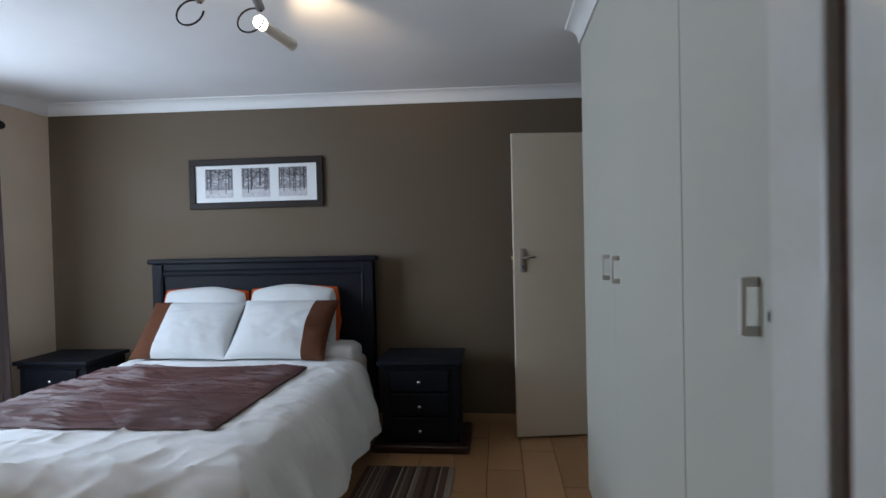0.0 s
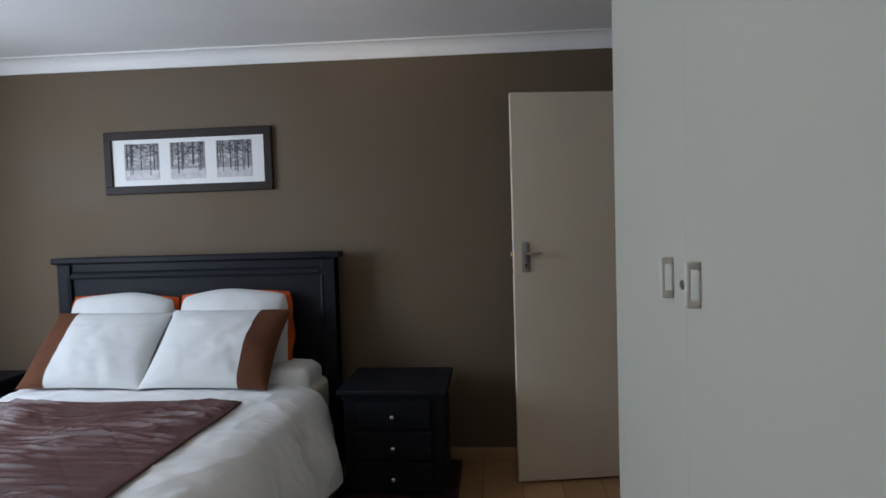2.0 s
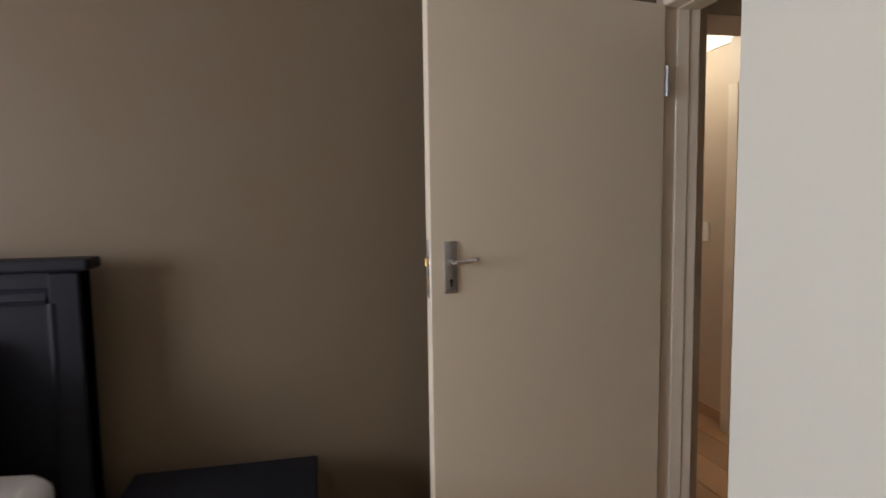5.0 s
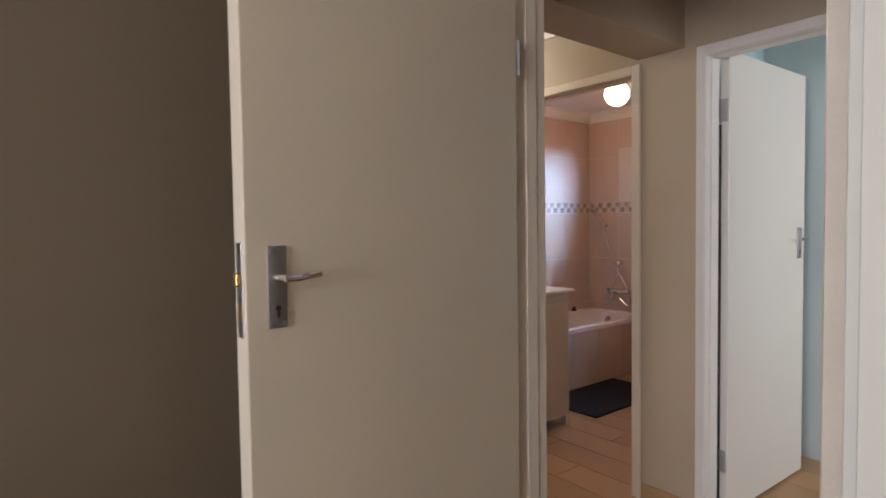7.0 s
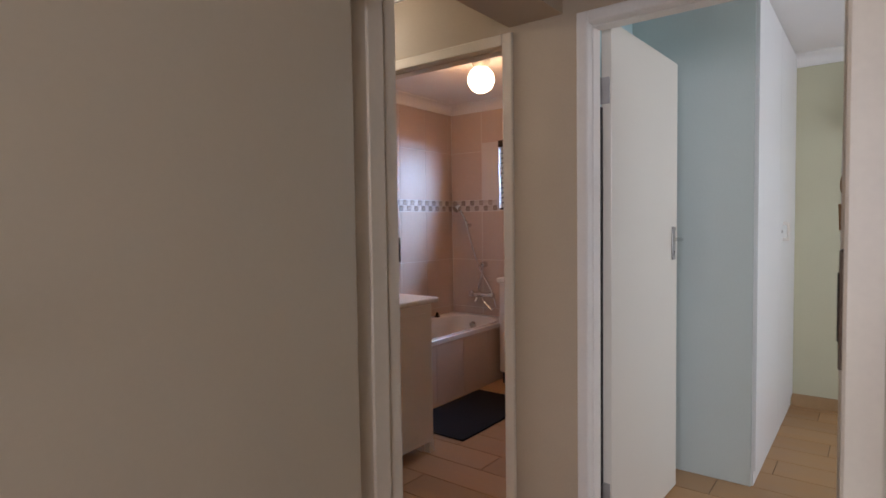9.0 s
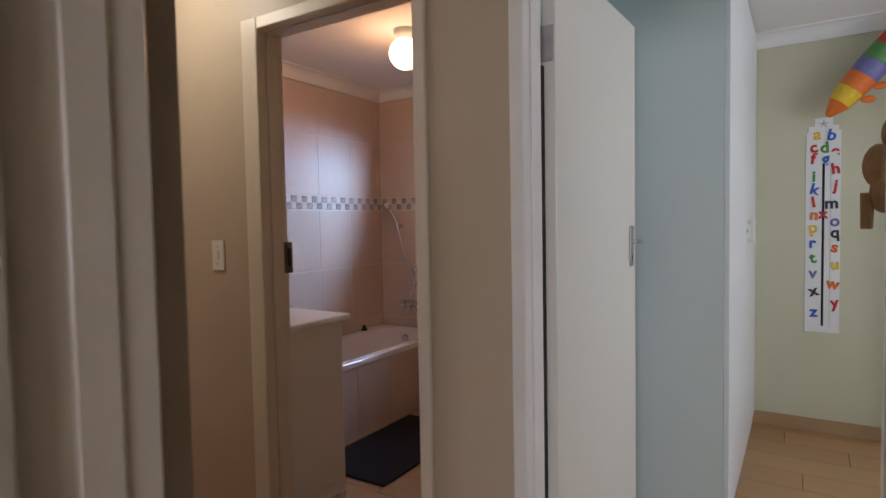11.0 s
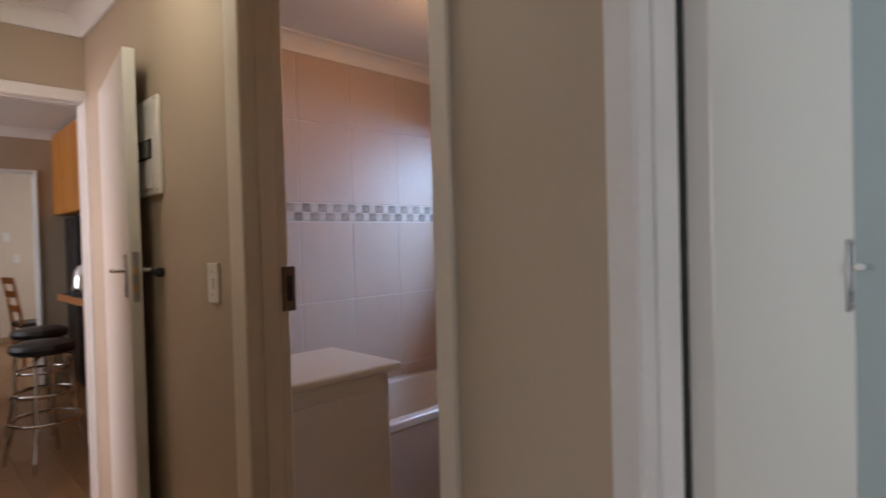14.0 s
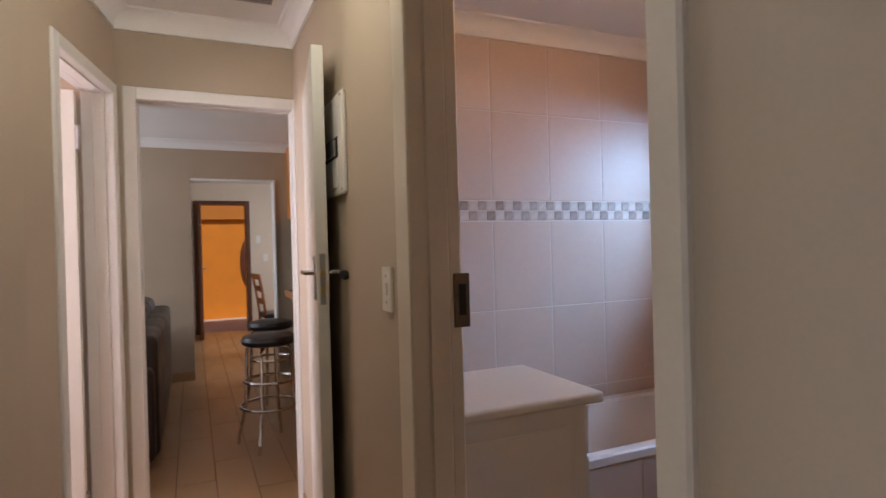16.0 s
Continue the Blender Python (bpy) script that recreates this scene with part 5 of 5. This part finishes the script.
tube(bm, [(3.145, 8.43, 1.16), (3.145, 8.37, 1.15), (3.145, 8.36, 1.08), (3.145, 8.41, 1.02)], 0.012)
part("handle", bm, M_DARK, ke, "", True)
wc = thing("wall_cupboard", "orange wood wall cupboard hanging above the kitchen counter", "kitchen cupboard")
part("carcass", B((3.34, 3.70, 9.2, 10.44, 1.62, 2.38), bevel=0.003), M_KITCH, wc)
for y in (9.2, 9.62, 10.04):
    part("door", B((3.322, 3.339, y + 0.003, y + 0.41, 1.625, 2.375), bevel=0.002), M_KITCH, wc)
fr = thing("fridge", "black tall fridge behind the counter", "fridge")
part("body", B((3.42, 4.05, 9.98, 10.44, 0.02, 1.60), bevel=0.012), M_BLACKSEAT, fr)
part("plinth", B((3.46, 4.0, 10.0, 10.42, 0.0, 0.02)), M_DARK, fr)
part("door", B((3.40, 3.419, 9.99, 10.43, 0.05, 1.59), bevel=0.006), M_BLACKSEAT, fr)

# lining of the wide opening and the entry beyond
tr = thing("opening_trim", "white painted trim round the wide opening", "trim", kind="structure")
part("jamb_trim", B((3.178, 3.198, 10.43, 10.615, 0, 2.04), bevel=0.003), M_CORN, tr)
part("jamb_trim", B((2.361, 2.375, 10.60, 10.615, 0, 2.04), bevel=0.003), M_CORN, tr)
part("head_trim", B((2.375, 3.178, 10.435, 10.615, 2.018, 2.04), bevel=0.003), M_CORN, tr)
fd = thing("front_door_frame", "dark meranti wood frame of the front door", "door frame", kind="structure")
part("jamb", B((2.40, 2.47, 13.82, 14.01, 0, 2.10), bevel=0.006), M_DOORWOOD, fd)
part("jamb", B((3.17, 3.24, 13.82, 14.01, 0, 2.10), bevel=0.006), M_DOORWOOD, fd)
part("head", B((2.47, 3.17, 13.82, 14.01, 2.035, 2.10), bevel=0.006), M_DOORWOOD, fd)
fdl = thing("front_door", "dark meranti front door standing open", "door", at=pose(2.475, 13.815, 0, 0, 0, -91.5))
part("leaf", B((0.0, 0.69, 0.0, 0.042, 0.012, 2.02), bevel=0.003), M_DOORWOOD, fdl)
bm = bmesh.new()
rod(bm, (0.63, 0.042, 1.05), (0.63, 0.087, 1.05), 0.010)
tube(bm, [(0.63, 0.087, 1.05), (0.57, 0.089, 1.05), (0.52, 0.088, 1.05)], 0.009)
part("lever", bm, M_CHROME, fdl, "", True)
light_switch("small white alarm panel and switch on the entry wall", pose(3.36, 13.85, 1.48, 0, 0, 90))
light_switch("small white light switch on the entry wall", pose(3.47, 13.85, 1.18, 0, 0, 90))


def chair(at):
    t = thing("dining_chair", "wooden dining chair with a black padded seat", "chair", at=at)
    part("seat", B((-0.22, 0.22, -0.22, 0.22, 0.44, 0.50), bevel=0.02, seg=3), M_BLACKSEAT, t, "black padded seat")
    for x in (-0.2, 0.2):
        bm = bmesh.new()
        tube(bm, [(x, 0.2, 0.0), (x, 0.2, 0.45), (x, 0.235, 0.75), (x, 0.28, 1.0)], 0.018, 8)
        part("back_leg", bm, M_WOOD, t, "", True)
        part("front_leg", B((x - 0.02, x + 0.02, -0.21, -0.17, 0, 0.44), bevel=0.004), M_WOOD, t)
    for z in (0.62, 0.78, 0.93):
        part("back_slat", B((-0.19, 0.19, 0.215 + (z - 0.6) * 0.14, 0.235 + (z - 0.6) * 0.14, z, z + 0.07), bevel=0.004), M_WOOD, t)
    return t


chair(pose(3.38, 11.75, 0, 0, 0, 95))

# porch beyond the front door
solid("porch_floor", B((1.5, 4.6, 14.0, 17.0, -0.14, -0.03)), M_STONE, "pale stone porch floor and step", "porch floor", "structure")
wall("porch_wall", M_ORANGE, "sunlit orange plastered porch wall", (1.2, 5.0, 16.2, 16.4, -0.1, 2.6))
wall("porch_side_wall", M_ORANGE, "orange plastered porch side wall", (1.5, 1.65, 14.0, 16.2, -0.1, 2.6))
wall("porch_beam", M_KITCH, "orange-brown timber beam over the porch", (1.66, 4.6, 16.13, 16.19, 1.93, 2.35))
# dark flattened oval added at the right of the porch wall
hg = thing("wall_basket", "dark flattened oval on the orange wall", "wall ornament")
bm = bmesh.new()
ball(bm, (3.40, 16.17, 1.05), 0.16, 1.0, 0.18, 3.1)
part("panel", bm, M_DOORWOOD, hg, smooth=True)

# ---- ground outside and floor of plank tiles ----
solid("ground", B((-400, 400, -400, 400, -0.4, -0.15)), M_STONE, "dusty pale ground around the house", "ground", "structure")
solid("floor", B((-2.87, 1.72, 0.83, 4.52, -0.15, -0.004), (-0.1, 1.2, -1.0, 0.83, -0.15, -0.004), (1.72, 2.85, 3.0, 4.52, -0.15, -0.004), (2.85, 5.52, 1.5, 4.52, -0.15, -0.004),
                 (0.4, 5.3, 4.52, 7.08, -0.15, -0.004), (-0.85, 5.3, 7.08, 10.6, -0.15, -0.004), (1.6, 4.8, 10.6, 14.0, -0.15, -0.004)), M_GROUT, "floor of honey coloured wood-look plank tiles", "floor", "structure")
floor = bpy.data.objects["floor"]
PW, PL, GAP = 0.206, 0.81, 0.004


def plank_mesh(wd, ln):
    bm = bmesh.new()
    box(bm, -wd / 2, wd / 2, -ln / 2, ln / 2, -0.008, 0.0)
    top = [e for e in bm.edges if all(v.co.z > -0.001 for v in e.verts)]
    bmesh.ops.bevel(bm, geom=top, offset=0.0012, segments=1, affect="EDGES")
    return mesh_of("plank", bm, M_FLOOR)


PLANK = plank_mesh(PW - GAP, PL - GAP)
ROOMS = ((-2.87, 1.72, 0.83, 4.52), (-0.1, 1.2, -1.0, 0.83), (1.72, 2.85, 3.0, 4.52), (2.85, 5.52, 1.5, 4.52), (0.4, 5.3, 4.52, 7.08), (-0.85, 5.3, 7.08, 10.6), (1.6, 4.8, 10.6, 14.0))


def floor_runs(x):
    """The stretches of floor along y at this x."""
    out = []
    for c, d in sorted((c, d) for a, b, c, d in ROOMS if a + 0.09 < x < b - 0.05):
        if out and c - out[-1][1] < 0.01:
            out[-1][1] = max(d, out[-1][1])
        else:
            out.append([c, d])
    return out


rest = bmesh.new()
near = 0
for i in range(-17, 24):
    xc = 0.612 + PW * (i + 0.5)
    off = (i * 0.37) % 1.0 * PL
    for j in range(-3, 19):
        yc = off + PL * j
        seen = (-0.2 < xc < 1.6 and 1.5 < yc < 4.9) or (1.7 < xc < 5.4 and 2.6 < yc < 6.3) or (1.9 < xc < 3.3 and 6.3 <= yc < 13.9)
        for c, d in floor_runs(xc):
            y0, y1 = max(c, yc - PL / 2 + GAP / 2), min(d, yc + PL / 2 - GAP / 2)
            if y1 - y0 < 0.01:
                continue
            if seen and near < 300 and y1 - y0 > PL - GAP - 0.001:
                p = new("plank", PLANK)
                p.parent = floor
                p.location = (xc, yc, 0)
                near += 1
            else:
                box(rest, xc - PW / 2 + GAP / 2, xc + PW / 2 - GAP / 2, y0, y1, -0.008, 0.0)
ob = part("plank_field", rest, M_FLOOR, floor)
tagged(ob, kind="stuff")
